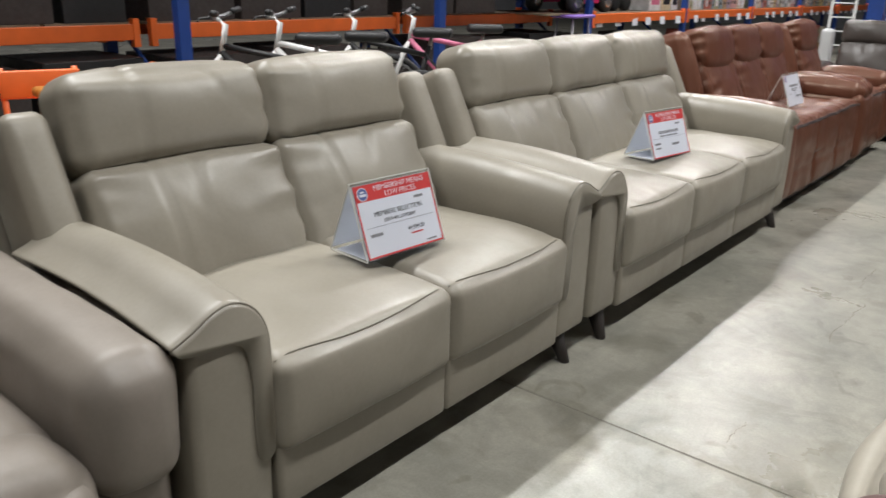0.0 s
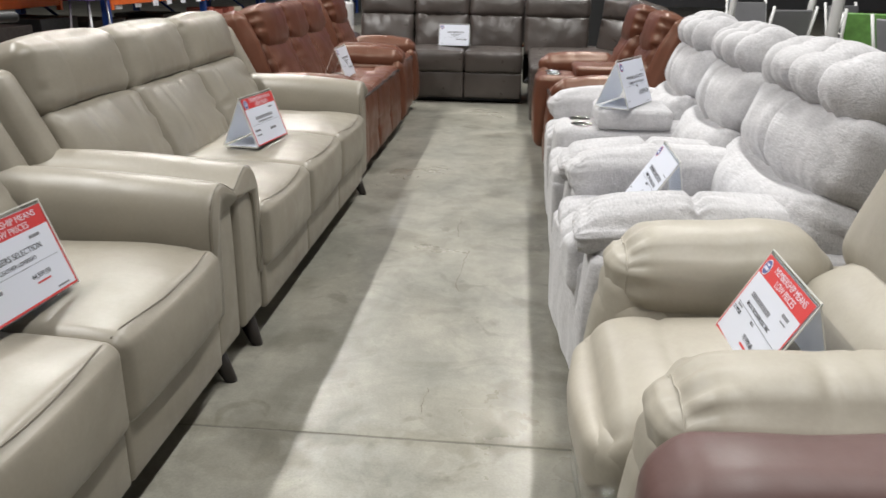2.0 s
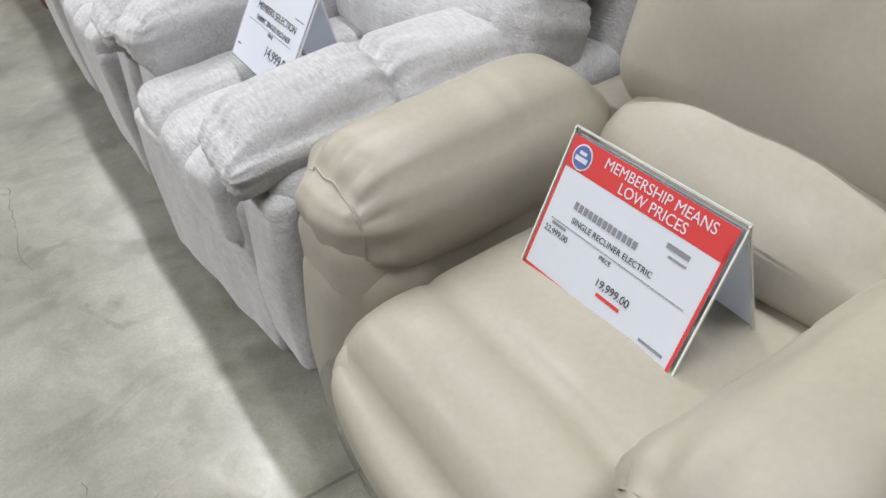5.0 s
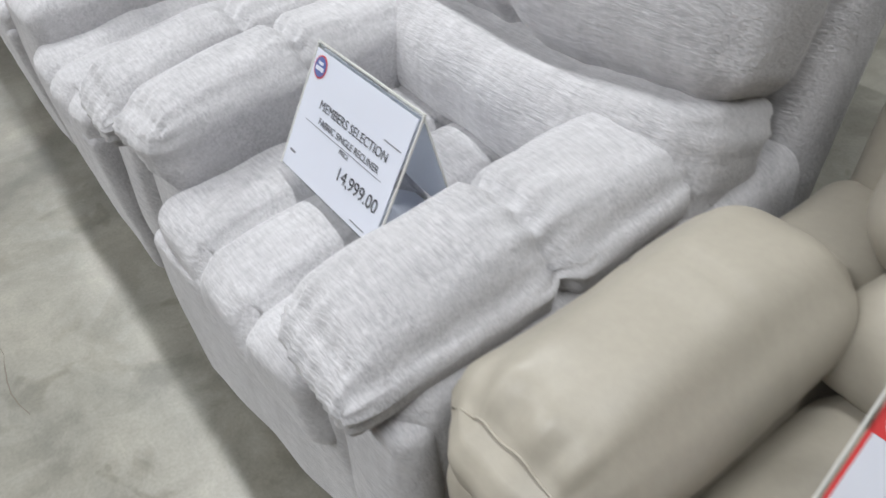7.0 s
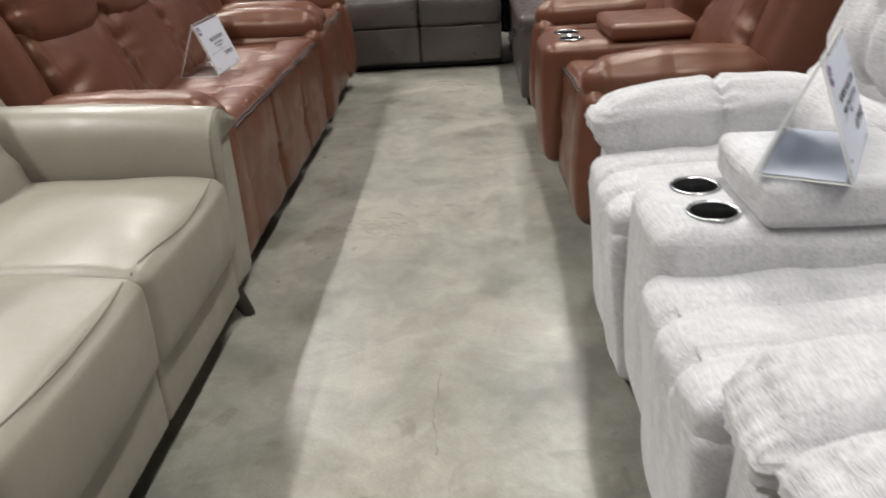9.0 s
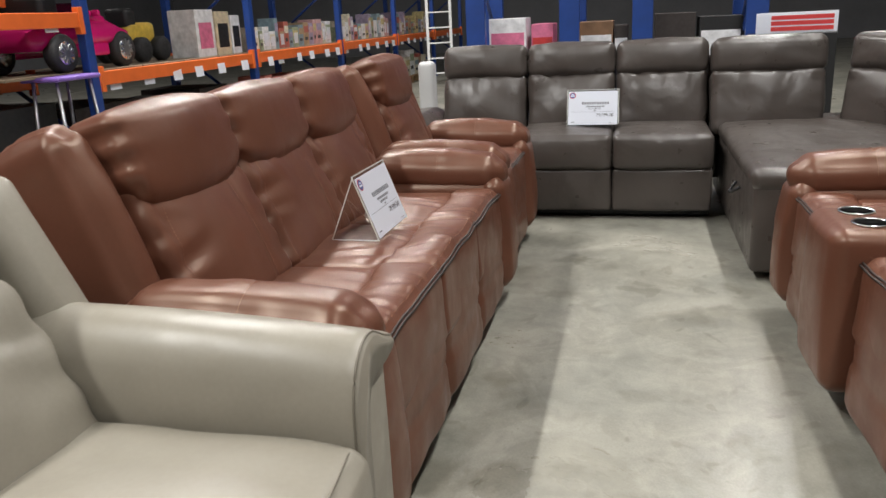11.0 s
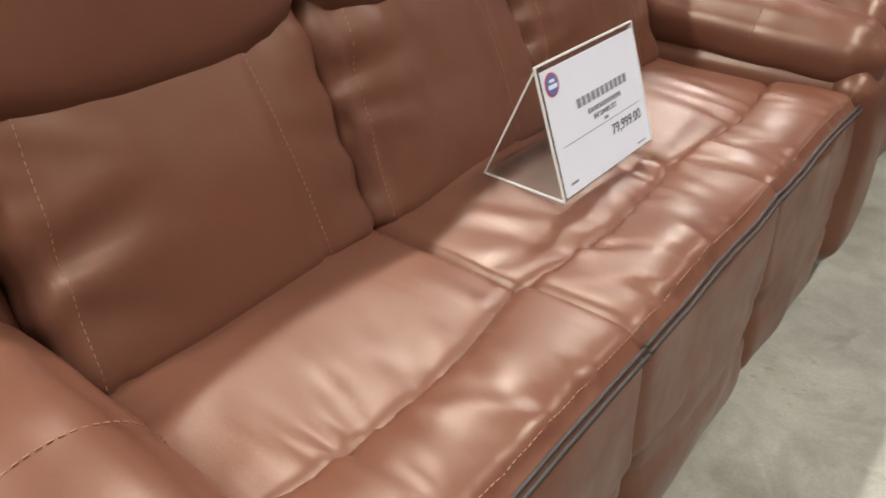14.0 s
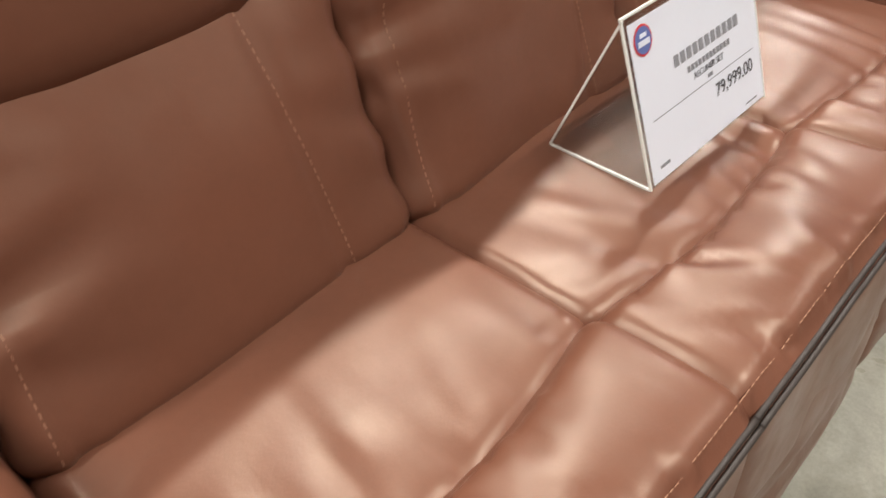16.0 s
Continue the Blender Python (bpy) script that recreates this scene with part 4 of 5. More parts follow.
price_sign(pose(0.205, 8.05, 0.520, 0, 0, 0), BROWN_CARD, False, "white price card tent on the charcoal seats")

# ---- racking ----


def upright_frame(m, depth=1.0, height=5.0, pw=0.09):
    s = thing("rack_upright", "blue enamelled steel pallet rack upright frame", "pallet rack", m, "rack uprights")
    for y in (0, depth):
        post = part("post", joined(box((pw, 0.012, height), (0, y - 0.03, height / 2), 0.003), box((0.012, 0.07, height), (-pw / 2 + 0.005, y, height / 2), 0.003),
                                   box((0.012, 0.07, height), (pw / 2 - 0.005, y, height / 2), 0.003)), M_BLUE, s, smooth=False)
        part("foot_plate", box((0.13, 0.12, 0.01), (0, y, 0.005), 0.002), M_BLUE, post, smooth=False)
    z, k = 0.25, 0
    while z < height - 0.8:
        a, b = ((0.0, z), (depth, z + 0.75)) if k % 2 == 0 else ((depth, z), (0.0, z + 0.75))
        part("brace", tube([(0, a[0], a[1]), (0, b[0], b[1])], 0.018, 6), M_BLUE, s)
        z, k = z + 0.75, k + 1
    return s


def beam(m, length, label="orange enamelled steel rack beam with price tags"):
    s = thing("rack_beam", label, "rack beam", m, "rack beams")
    part("rail", joined(box((length, 0.045, 0.11), (0, 0, 0.055), 0.006), box((length, 0.02, 0.03), (0, 0.03, 0.095), 0.004)), M_ORANGE, s, smooth=False)
    for k in (-1, 1):
        part("end_bracket", box((0.05, 0.055, 0.20), (k * (length / 2 - 0.02), -0.004, 0.05), 0.004), M_ORANGE, s, smooth=False)
    return s


def carton(m, size, mat, label, band=None, name="box", window=None):
    s = thing(name, label, "box", m)
    w, d, h = size
    part("body", box(size, (0, 0, h / 2), 0.006), mat, s, smooth=False)
    if band:
        part("print", box((w * 0.9, 0.002, h * 0.28), (0, -d / 2 - 0.001, h * 0.70), 0), band, s, smooth=False)
        part("print", box((w * 0.55, 0.002, h * 0.14), (-w * 0.1, -d / 2 - 0.001, h * 0.30), 0), M_INK if mat is not M_BLACK else M_PAPER, s, smooth=False)
    if window:
        part("window", box((w * 0.7, 0.003, h * 0.55), (0, -d / 2 - 0.001, h * 0.45), 0), window, s, "clear display window", False)
    return s


PRINTS = [paint("print_" + nm, c, 0.45, 0.25, 14) for nm, c in (("yellow", (0.62, 0.42, 0.06)), ("pink", (0.62, 0.16, 0.28)), ("teal", (0.06, 0.33, 0.36)), ("purple", (0.20, 0.11, 0.42)),
                                                              ("green", (0.13, 0.30, 0.07)), ("cream", (0.62, 0.52, 0.36)), ("red", (0.50, 0.04, 0.04)), ("white", (0.72, 0.72, 0.74)), ("brown", (0.20, 0.11, 0.06)))]
GOODS = [paint("carton_" + nm, c, 0.5, 0.3, 18) for nm, c in (("straw", (0.55, 0.45, 0.22)), ("rose", (0.55, 0.33, 0.33)), ("slate", (0.22, 0.30, 0.34)), ("lilac", (0.36, 0.30, 0.42)), ("sage", (0.30, 0.34, 0.22)),
                                                           ("ivory", (0.66, 0.60, 0.48)), ("brick", (0.42, 0.12, 0.09)), ("pearl", (0.70, 0.70, 0.72)), ("tan", (0.40, 0.28, 0.17)), ("snow", (0.76, 0.76, 0.77)))]
rng = random.Random(7)


def pick(seq):
    return seq[rng.randrange(len(seq))]


RX = -3.7
UPR = (0.40, 3.15, 5.90, 8.68, 11.45, 14.20, 16.95, 19.70, 22.45)
for y in UPR:
    upright_frame(pose(RX, y, 0, 0, 0, 90))
for y0, y1 in zip(UPR, UPR[1:]):
    near = y0 < 8
    mid, span = (y0 + y1) / 2, y1 - y0 - 0.10
    setback = 0.52 if near else 0.0
    # Near bays: the unseen 2.45 level is brought forward to shade the beams below.
    for z in ((0.80, 1.42, 2.45) if near else (0.80, 2.35)):
        b = beam(pose(RX + 0.02 - (setback if z < 2 else 0.0), mid, z, 0, 0, 90), span)
        if not near and z < 1:
            for k in range(6):
                q = -1.10 + 0.43 * k + rng.uniform(-0.05, 0.05)
                part("price_tag", box((0.14, 0.004, 0.10), (q, -0.028, 0.0), 0, pose(0, 0, 0, -6, 0, rng.uniform(-3, 3))), M_PAPER, b, "white price tag", False)
        beam(pose(RX - 0.98, mid, z, 0, 0, 90), span, "orange enamelled rear rack beam")
    if 5 < y0 < 6:
        b = beam(pose(RX + 0.02, mid, 1.25, 0, 0, 90), span)
        for q in (-0.6, 0.25, 1.02):
            part("price_tag", box((0.14, 0.004, 0.10), (q, -0.028, 0.02), 0, pose(0, 0, 0, -6, 0, 2)), M_PAPER, b, "white price tag", False)
    # Near bays: the unseen full-depth deck at 2.55 is added to block lamp light.
    for z in ((0.90, 1.52, 2.55) if near else (0.90, 2.45)):
        for k in range(4):
            depth = 0.45 if near and z < 2 else 0.96
            board = part("shelf_board", box((0.64, depth, 0.02), (0, 0, 0.012), 0.003, pose(RX - 0.97 + depth / 2, y0 + 0.38 + 0.665 * k, z, 0, 0, 90)), M_DECK, smooth=False)
            tagged(board, "dark wooden deck board on the rack beams", "shelf", "rack shelves")


def pallet(m):
    s = thing("pallet", "pale wooden pallet below the rack goods", "pallet", m, "pallets")
    for k in range(5):
        part("top_board", box((1.0, 0.10, 0.018), (0, -0.32 + 0.16 * k, 0.131), 0.003), M_WOOD, s, smooth=False)
    for kx in (-0.42, 0.0, 0.42):
        part("runner", box((0.09, 0.74, 0.018), (kx, 0, 0.009), 0.003), M_WOOD, s, smooth=False)
        for ky in (-0.32, 0.0, 0.32):
            part("block", box((0.09, 0.09, 0.104), (kx, ky, 0.070), 0.004), M_WOOD, s, smooth=False)
    return s


for y in (12.07, 13.10, 14.82, 15.85, 17.57, 18.60):
    pallet(pose(RX - 0.42, y, 0, 0, 0, 90))

# goods on and under the shelves of the far bays
for y0, y1 in ((11.45, 14.20), (14.20, 16.95), (16.95, 19.70)):
    y = y0 + 0.14
    while y < y1 - 0.18:
        w, h = rng.uniform(0.08, 0.19), rng.uniform(0.20, 0.40)
        pr = pick(GOODS)
        carton(pose(RX - 0.17, y + w / 2, 0.922, 0, 0, 90), (w, 0.22, h), pr, "colourful toy carton on the orange rack", pick(GOODS), "toy_box", M_PAPER if rng.random() < 0.3 else None)
        y += w + rng.uniform(0.004, 0.03)
    y = y0 + 0.14
    while y < y1 - 0.32:
        w, h = rng.uniform(0.16, 0.34), rng.uniform(0.30, 0.50)
        if y + w > y0 + 2.14 and y < y0 + 2.18:
            y = y0 + 2.18
        carton(pose(RX - 0.25, y + w / 2, 0.141 if y < y0 + 2.1 else 0.0, 0, 0, 90), (w, 0.35, h), pick(GOODS[4:]), "printed carton stored below the rack shelf", pick(GOODS), "toy_box")
        y += w + rng.uniform(0.005, 0.05)
for y, w, h, mt in ((10.66, 0.36, 0.46, PRINTS[7]), (11.02, 0.30, 0.44, PRINTS[5]), (11.30, 0.20, 0.40, PRINTS[7])):
    carton(pose(RX - 0.24, y, 0.922, 0, 0, 90), (w, 0.30, h), mt, "white display carton on the orange rack", None, "toy_box", PRINTS[1] if y < 10.7 else M_BLACK)
# Near-bay cartons get near-black colours that stand in for the rack's shade.
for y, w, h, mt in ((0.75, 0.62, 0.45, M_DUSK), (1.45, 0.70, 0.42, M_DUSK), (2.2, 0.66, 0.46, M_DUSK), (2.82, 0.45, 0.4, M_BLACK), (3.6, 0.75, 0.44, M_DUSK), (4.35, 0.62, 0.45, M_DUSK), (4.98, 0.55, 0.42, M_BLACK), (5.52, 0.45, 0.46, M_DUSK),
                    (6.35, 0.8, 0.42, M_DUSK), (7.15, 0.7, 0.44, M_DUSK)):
    carton(pose(RX - 0.74, y, 0.922, 0, 0, 90), (w, 0.42, h), mt, "large stored carton on the rack shelf, coloured dark for shade", M_DUSK if mt is PRINTS[5] else None, "carton")
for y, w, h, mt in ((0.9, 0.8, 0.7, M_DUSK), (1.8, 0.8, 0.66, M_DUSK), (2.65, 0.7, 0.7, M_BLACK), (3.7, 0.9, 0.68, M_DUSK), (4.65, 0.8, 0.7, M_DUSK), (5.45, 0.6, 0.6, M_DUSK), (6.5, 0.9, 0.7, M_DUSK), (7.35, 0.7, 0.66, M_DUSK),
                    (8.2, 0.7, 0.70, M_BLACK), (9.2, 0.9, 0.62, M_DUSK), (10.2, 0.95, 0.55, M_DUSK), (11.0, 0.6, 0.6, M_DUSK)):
    carton(pose(RX - 0.62, y, 0.0, 0, 0, 90), (w, 0.7, h), mt, "stored carton on the floor below the rack, coloured dark for shade", None, "carton")


def toy_car(m):
    """A child's ride-on car; nose towards +x, 1.25 m long."""
    s = thing("toy_car", "glossy pink ride-on toy car on the rack shelf", "toy car", m)

    def hull(o, u):
        if u[2] > 0:
            o.z -= (0.10 * max(0.0, u[0]) ** 1.6 + 0.03 * max(0.0, -u[0]) ** 2) * u[2]
            o.z += 0.035 * math.exp(-((u[0] - 0.58) / 0.20) ** 2) * abs(u[1]) * u[2]
            o.z += 0.045 * math.exp(-((u[0] + 0.62) / 0.22) ** 2) * abs(u[1]) * u[2]
            o.y *= 1 - 0.16 * u[2]
        o.y *= 1 - 0.14 * abs(u[0]) ** 3
        return o
    part("body", soft((1.24, 0.60, 0.23), 0.08, (0.02, 0.02, 0.02), 0.035, fn=hull, m=pose(0, 0, 0.285)), M_PINK, s)
    for k in (-1, 1):
        part("sill", soft((0.46, 0.05, 0.10), 0.022, ds=0.04, m=pose(0.0, k * 0.275, 0.155)), M_PINK, s)
        part("door_line", box((0.008, 0.004, 0.15), (-0.02, k * 0.3085, 0.27), 0.001), M_BLACK, s, "dark gap of the door", False)
        part("mirror", soft((0.05, 0.07, 0.05), 0.02, ds=0.03, m=pose(0.12, k * 0.29, 0.44)), M_PINK, s)
    part("cowl", soft((0.26, 0.46, 0.10), 0.045, ds=0.04, m=pose(0.22, 0, 0.40, 0, 16, 0)), M_PINK, s)
    part("grille", soft((0.03, 0.26, 0.05), 0.012, ds=0.04, m=pose(0.628, 0, 0.235)), M_BLACK, s, "black front grille")
    part("windscreen", box((0.015, 0.44, 0.16), (0, 0, 0.08), 0.006, pose(0.16, 0, 0.40, 0, -38, 0)), M_GLASSD, s, "dark tinted windscreen", False)
    part("seat", soft((0.22, 0.40, 0.26), 0.05, ds=0.05, m=pose(-0.30, 0, 0.45)), M_BLACK, s)
    for k in (-1, 1):
        part("headlight", soft((0.10, 0.10, 0.05), 0.02, ds=0.03, m=pose(0.54, k * 0.19, 0.26)), M_WHITE, s, "clear headlight")
        for x in (-0.38, 0.40):
            q = pose(x, k * 0.28, 0.145, 90)
            wheel = part("wheel", lathe(((0.085, -0.055), (0.13, -0.055), (0.145, -0.035), (0.145, 0.035), (0.13, 0.055), (0.085, 0.055)), 24, q), M_TYRE, s, "black tyre")
            part("rim", joined(lathe(((0.02, -0.060), (0.088, -0.058), (0.094, -0.050)), 20, q), lathe(((0.094, 0.050), (0.088, 0.058), (0.02, 0.060)), 20, q)), M_CHROME, wheel, "silver rim")
            for a in range(5):
                part("spoke", box((0.018, 0.165, 0.004), (0, 0, k * -0.0615), 0.001, q @ pose(0, 0, 0, 0, 0, a * 72)), M_STEEL, wheel, smooth=False)
    part("bumper", soft((0.06, 0.50, 0.09), 0.03, ds=0.04, m=pose(0.60, 0, 0.17)), M_BLACK, s)
    return s


board = part("shelf_board", box((0.80, 0.90, 0.02), (0, 0, 0.012), 0.003, pose(RX - 0.50, 8.24, 0.90, 0, 0, 90)), M_DECK, smooth=False)
tagged(board, "dark wooden deck board under the toy car", "shelf", "rack shelves")
toy_car(pose(RX - 0.40, 8.88, 0.922, 0, 0, 92))


def toy_tractor(m):
    s = thing("toy_tractor", "yellow and black ride-on toy vehicle", "toy car", m)
    part("body", soft((0.42, 0.26, 0.20), 0.05, ds=0.05, m=pose(0, 0, 0.26)), PRINTS[0], s)
    part("seat", soft((0.16, 0.24, 0.18), 0.04, ds=0.05, m=pose(-0.14, 0, 0.40)), M_BLACK, s)
    for k in (-1, 1):
        for x in (-0.15, 0.16):
            part("wheel", lathe(((0.04, -0.05), (0.10, -0.05), (0.115, -0.03), (0.115, 0.03), (0.10, 0.05), (0.04, 0.05)), 18, pose(x, k * 0.19, 0.115, 90)), M_TYRE, s)
    return s


toy_tractor(pose(RX - 0.52, 10.04, 0.922, 0, 0, 90))


def bicycle(m, mat, label):
    """A bicycle that stands on its wheels; forward is +x."""
    s = thing("bicycle", label, "bicycle", m @ Matrix.Diagonal((1.13, 1.13, 1.13, 1)), "bicycles")
    for x in (-0.50, 0.50):
        ring = [(x + 0.29 * math.cos(a), 0, 0.31 + 0.29 * math.sin(a)) for a in [6.2832 * i / 32 for i in range(32)]]
        wheel = part("wheel", tube(ring, 0.022, 8, True), M_TYRE, s, "black tyre")
        part("rim", tube([(x + 0.262 * math.cos(a), 0, 0.31 + 0.262 * math.sin(a)) for a in [6.2832 * i / 32 for i in range(32)]], 0.010, 6, True), M_STEEL, wheel)
        for i in range(12):
            a = 6.2832 * i / 12
            part("spoke", tube([(x, 0, 0.31), (x + 0.255 * math.cos(a), 0, 0.31 + 0.255 * math.sin(a))], 0.0015, 4), M_STEEL, wheel)
    for pts, r in ((((-0.05, 0, 0.30), (-0.17, 0, 0.72)), 0.017), (((-0.05, 0, 0.30), (0.34, 0, 0.72)), 0.019), (((-0.15, 0, 0.66), (0.33, 0, 0.75)), 0.017),
                   (((-0.50, 0.05, 0.31), (-0.05, 0.03, 0.30)), 0.010), (((-0.50, 0.05, 0.31), (-0.15, 0.02, 0.66)), 0.009)):
        part("frame_tube", tube(pts, r, 8), mat, s)
    for k in (-1, 1):
        part("fork", tube([(0.50, k * 0.05, 0.31), (0.37, k * 0.05, 0.66), (0.345, 0.0, 0.70)], 0.014, 8), M_WHITE, s, "white fork leg")
    part("stem", tube([(0.34, 0, 0.70), (0.31, 0, 0.86), (0.36, 0, 0.90)], 0.016, 8), M_WHITE, s)
    bar = part("handlebar", tube([(0.30, -0.29, 0.93), (0.35, -0.12, 0.90), (0.36, 0, 0.90), (0.35, 0.12, 0.90), (0.30, 0.29, 0.93)], 0.012, 8), M_STEEL, s)
    for k in (-1, 1):
        part("grip", tube([(0.31, k * 0.20, 0.925), (0.30, k * 0.31, 0.932)], 0.017, 8), M_BLACK, bar, "black rubber grip")
        part("brake_lever", tube([(0.33, k * 0.16, 0.91), (0.40, k * 0.19, 0.90), (0.39, k * 0.26, 0.89)], 0.006, 6), M_BLACK, bar)
    part("saddle", soft((0.25, 0.15, 0.06), 0.028, ds=0.04, m=pose(-0.19, 0, 0.80)), M_BLACK, s, "black saddle")
    part("seat_post", tube([(-0.17, 0, 0.70), (-0.185, 0, 0.79)], 0.013, 8), M_STEEL, s)
    return s


bicycle(pose(-2.71, 3.22, 0, 0, 0, 222), M_BLACK, "black bicycle with white fork parked by the racks")
bicycle(pose(-2.69, 3.62, 0, 0, 0, 217), M_WHITE, "white bicycle parked by the racks")
bicycle(pose(-2.72, 4.32, 0, 0, 0, 214), M_BLACK, "black bicycle with white fork parked by the racks")
bicycle(pose(-2.80, 5.05, 0, 0, 0, 225), PRINTS[1], "pink bicycle parked beside the blue rack")


def stacked_chair(m, mat):
    s = thing("metal_chair", "orange enamelled metal chair among the racks", "chair", m, "orange chairs")
    part("seat", soft((0.40, 0.40, 0.03), 0.014, ds=0.08, m=pose(0, 0, 0.46)), mat, s)
    part("backrest", soft((0.38, 0.025, 0.14), 0.012, ds=0.08, m=lean(0, 0.20, 0.72, 8)), mat, s)
    for kx in (-1, 1):
        part("leg", tube([(kx * 0.20, -0.20, 0), (kx * 0.17, -0.17, 0.46)], 0.014, 8), mat, s)
        part("leg", tube([(kx * 0.20, 0.22, 0), (kx * 0.17, 0.17, 0.46), (kx * 0.17, 0.23, 0.80)], 0.014, 8), mat, s)
    return s


for x, y, rz in ((-2.6, 1.15, 60), (-2.7, 1.75, 75), (-2.55, 2.30, 110), (-3.1, 1.35, 40)):
    stacked_chair(pose(x, y, 0, 0, 0, rz), M_ORANGE)


def side_table(m, top, label):
    s = thing("side_table", label, "table", m)
    part("tabletop", soft((0.70, 0.50, 0.05), 0.02, ds=0.1, m=pose(0, 0, 0.72)), top, s)
    for kx in (-1, 1):
        for ky in (-1, 1):
            part("leg", tube([(kx * 0.31, ky * 0.21, 0), (kx * 0.28, ky * 0.18, 0.70)], 0.018, 8), M_BLACK, s)
    return s


M_HONEY = paint("honey_wood", (0.52, 0.21, 0.04), 0.3, 0.2, 8)
side_table(pose(-2.35, 1.95, 0, 0, 0, 80), M_HONEY, "honey-coloured wooden side table behind the sofa")


def pouf(m):
    s = thing("stool", "golden-brown padded leather stool behind the sofa", "stool", m)
    part("cushion", soft((0.42, 0.42, 0.16), 0.07, (0.01, 0.01, 0.02), 0.04, amp=0.004, m=pose(0, 0, 0.70)), M_HONEY, s)
    for kx in (-1, 1):
        for ky in (-1, 1):
            part("leg", tube([(kx * 0.17, ky * 0.17, 0), (kx * 0.13, ky * 0.13, 0.63)], 0.016, 8), M_BLACK, s)
    return s


pouf(pose(-2.45, 2.42, 0, 0, 0, 20))


def kids_table(m):
    s = thing("folding_stand", "purple-topped folding stand with steel legs", "stand", m, "folding stands")
    part("top", soft((0.48, 0.34, 0.035), 0.016, ds=0.1, m=pose(0, 0, 0.895)), PRINTS[3], s)
    for kx in (-1, 1):
        part("leg", tube([(kx * 0.22, -0.15, 0), (kx * 0.18, -0.10, 0.88)], 0.013, 8), M_STEEL, s)
        part("leg", tube([(kx * 0.22, 0.15, 0), (kx * 0.18, 0.10, 0.88)], 0.013, 8), M_STEEL, s)
    return s


kids_table(pose(-3.72, 8.36, 0, 0, 0, 90))

# racking behind the sectional
BY = 10.4
for x in (-0.95, -0.12, 0.50, 1.42):
    upright_frame(pose(x, BY, 0), pw=0.17)
for x0, x1 in ((-0.95, 0.50), (0.50, 1.95)):
    for z in (0.22, 1.42):
        beam(pose((x0 + x1) / 2, BY + 0.98, z), x1 - x0 - 0.10, "orange enamelled rear rack beam")
    for k in range(2):
        board = part("shelf_board", box((0.66, 0.96, 0.02), (0, 0, 0.012), 0.003, pose(x0 + 0.39 + 0.68 * k, BY + 0.49, 0.33)), M_DECK, smooth=False)
        tagged(board, "dark wooden deck board on the rack beams", "shelf", "rack shelves")
# M_DUSK cartons and bands here paint in the dimness between the posts.
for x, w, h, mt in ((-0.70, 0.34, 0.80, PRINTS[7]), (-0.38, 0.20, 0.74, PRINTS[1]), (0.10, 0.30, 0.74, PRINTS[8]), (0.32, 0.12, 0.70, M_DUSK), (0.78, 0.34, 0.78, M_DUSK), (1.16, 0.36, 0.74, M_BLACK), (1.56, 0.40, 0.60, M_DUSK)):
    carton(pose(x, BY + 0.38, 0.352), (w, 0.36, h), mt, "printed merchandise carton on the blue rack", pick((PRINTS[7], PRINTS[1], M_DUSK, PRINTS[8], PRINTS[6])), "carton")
carton(pose(1.65, 10.15, 0), (0.62, 0.3, 0.94), M_BLACK, "black display case beyond the sectional", None, "display_case")
board = thing("sign_board", "white sign board with red printed rows on the case", "sign", pose(1.68, 10.12, 0.94))
part("panel", box((0.60, 0.02, 0.16), (0, 0, 0.08), 0.003), M_PAPER, board, smooth=False)
for q in range(3):
    part("print", box((0.46, 0.002, 0.032), (0.04, -0.011, 0.035 + 0.043 * q), 0), M_RED, board, smooth=False)


def ladder(m):
    s = thing("step_ladder", "white metal step ladder beyond the racks", "ladder", m)
    for k in (-1, 1):
        part("stile", box((0.05, 0.03, 2.6), (k * 0.22, 0, 1.3), 0.006), M_WHITE, s, smooth=False)
    for i in range(9):
        part("rung", box((0.40, 0.05, 0.025), (0, 0, 0.2 + 0.27 * i), 0.004), M_WHITE, s, smooth=False)
    return s


ladder(pose(-3.05, 17.6, 0, 0, 0, 30))
cover = thing("bollard", "pale grey rounded post cover behind the sectional", "post", pose(-1.06, 9.0, 0))
part("body", soft((0.12, 0.12, 0.88), 0.03, (0, 0, 0.004), 0.06, m=pose(0, 0, 0.44)), M_WALL_PALE, cover)
part("foot", box((0.20, 0.20, 0.02), (0, 0, 0.01), 0.004), M_WALL_PALE, cover)

# outdoor chairs and a grey sofa beyond the right-hand row


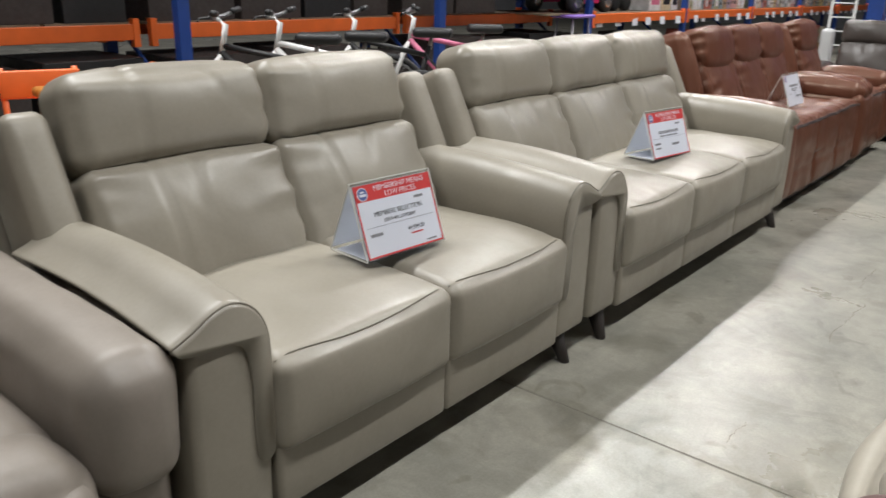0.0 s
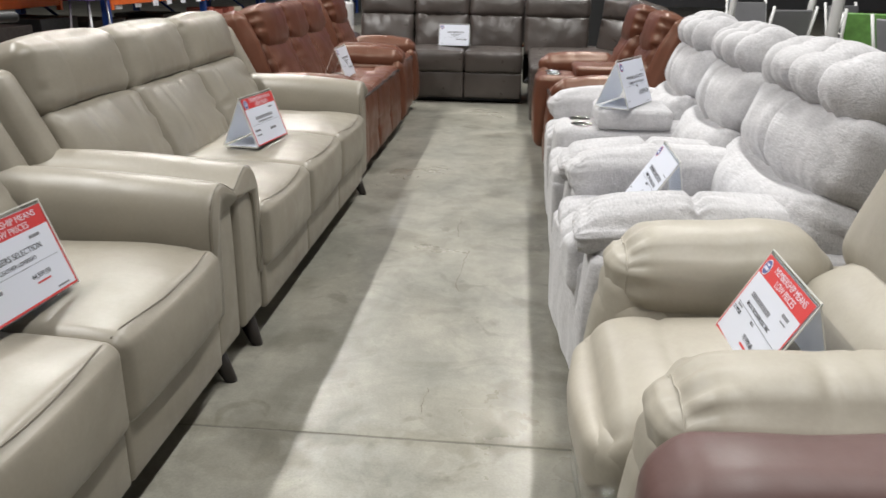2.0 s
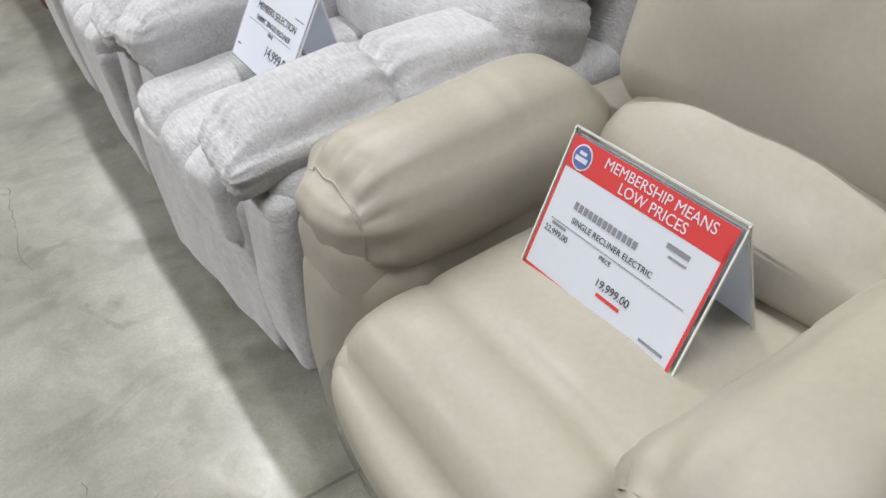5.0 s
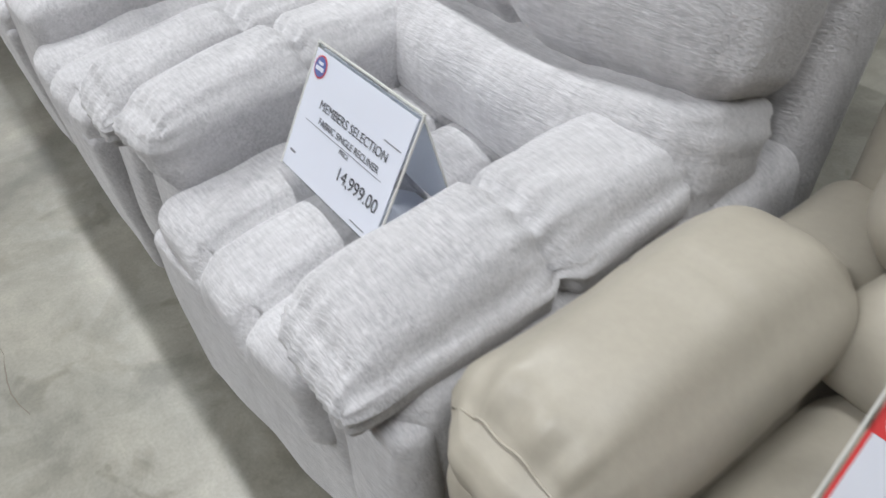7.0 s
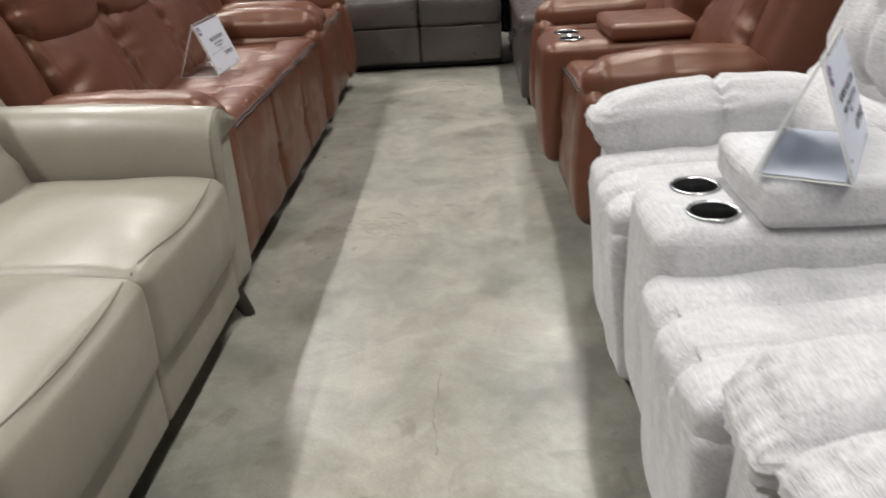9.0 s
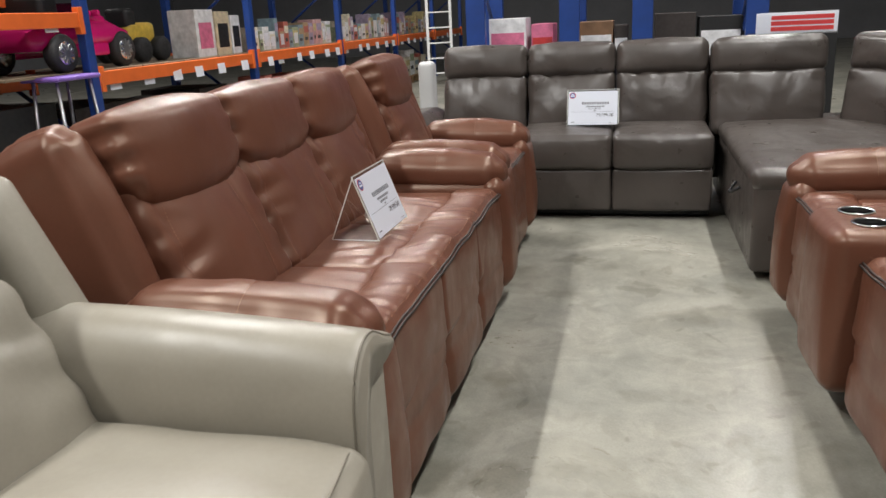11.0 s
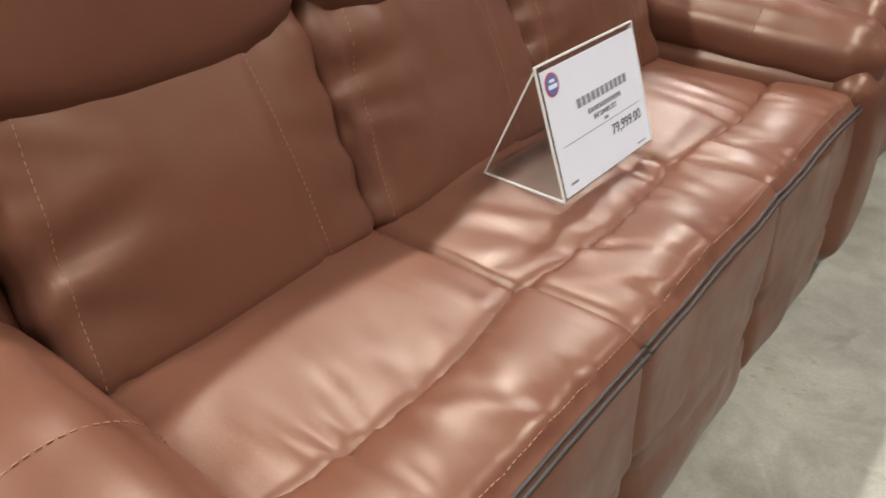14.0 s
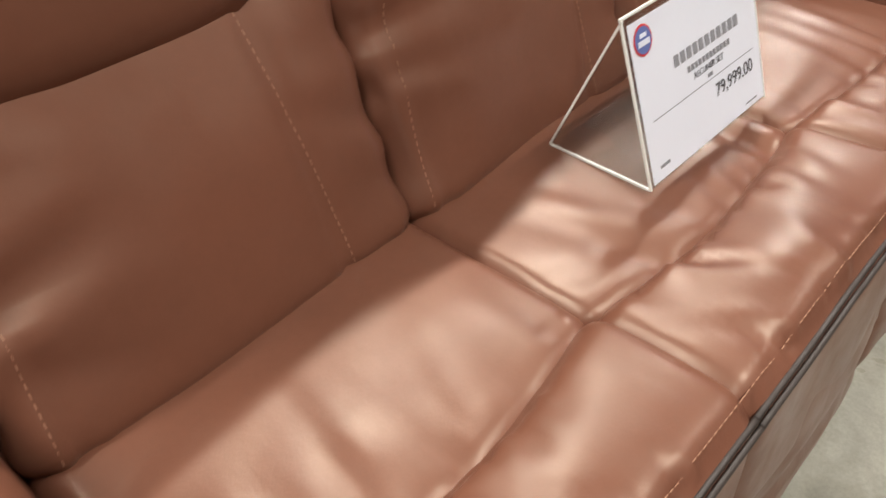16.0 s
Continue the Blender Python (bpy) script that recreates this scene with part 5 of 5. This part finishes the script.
def patio_chair(m, mat):
    s = thing("patio_chair", "white-framed garden chair beyond the recliners", "chair", m, "patio chairs")
    part("seat", soft((0.46, 0.46, 0.04), 0.018, ds=0.1, m=pose(0, 0, 0.43)), mat, s)
    part("backrest", soft((0.46, 0.03, 0.44), 0.014, ds=0.1, m=lean(0, 0.24, 0.70, 12)), mat, s)
    for k in (-1, 1):
        part("frame_tube", tube([(k * 0.25, -0.24, 0), (k * 0.25, -0.22, 0.62), (k * 0.25, 0.22, 0.64), (k * 0.25, 0.30, 0)], 0.014, 8), M_WHITE, s)
        part("frame_tube", tube([(k * 0.24, 0.20, 0.42), (k * 0.24, 0.33, 0.95)], 0.014, 8), M_WHITE, s)
    return s


for x, y, rz in ((3.4, 8.6, 200), (4.2, 8.2, 160), (4.6, 9.4, 30), (3.6, 9.9, 10), (3.2, 7.2, 250), (4.1, 6.9, 100)):
    patio_chair(pose(x, y, 0, 0, 0, rz), PRINTS[4] if rz == 160 else M_WALL)


def gazebo_post(x, y, tilt):
    p = part("parasol_pole", tube([(x, y, 0.0), (x + tilt, y, 2.4)], 0.035, 10), M_WHITE)
    tagged(p, "white slanted metal pole among garden furniture", "pole", "garden poles")


gazebo_post(3.05, 9.0, 0.10)
gazebo_post(3.75, 8.9, 0.28)
gazebo_post(2.75, 5.3, 0.10)


def grey_couch(m):
    s = thing("sofa", "dark grey fabric sofa behind the grey recliners", "sofa", m)
    mt = M_CHAR
    part("seat", soft((1.7, 0.75, 0.32), 0.06, (0, 0.01, 0.02), 0.1, m=pose(0, 0.38, 0.28)), mt, s)
    part("backrest", soft((1.8, 0.22, 0.72), 0.07, (0, 0.02, 0.01), 0.1, m=lean(0, 0.70, 0.20, 8) @ pose(0, 0.1, 0.36)), mt, s)
    for k in (-1, 1):
        part("arm", soft((0.20, 0.80, 0.55), 0.06, ds=0.1, m=pose(k * 0.86, 0.42, 0.32)), mt, s)
    return s


grey_couch(pose(2.95, 3.6, 0, 0, 0, 90))

# fine cracks in the floor


def crack(pts):
    bm = bmesh.new()
    rows = []
    for i, (x, y) in enumerate(pts):
        h = 0.0014 * (0.3 + rng.random())
        rows.append((bm.verts.new((x - h, y, 0.0012)), bm.verts.new((x + h, y, 0.0012))))
    for a, b in zip(rows, rows[1:]):
        bm.faces.new((a[0], a[1], b[1], b[0]))
    c = part("crack", bm, M_PIPE_D, floor, "hairline crack", False)


for x, y, n in ((0.66, 3.05, 24), (0.60, 3.75, 16), (0.62, 2.1, 8)):
    pts, cx = [], x
    for i in range(n):
        cx += rng.uniform(-0.007, 0.007)
        pts.append((cx, y + i * 0.022))
    crack(pts)
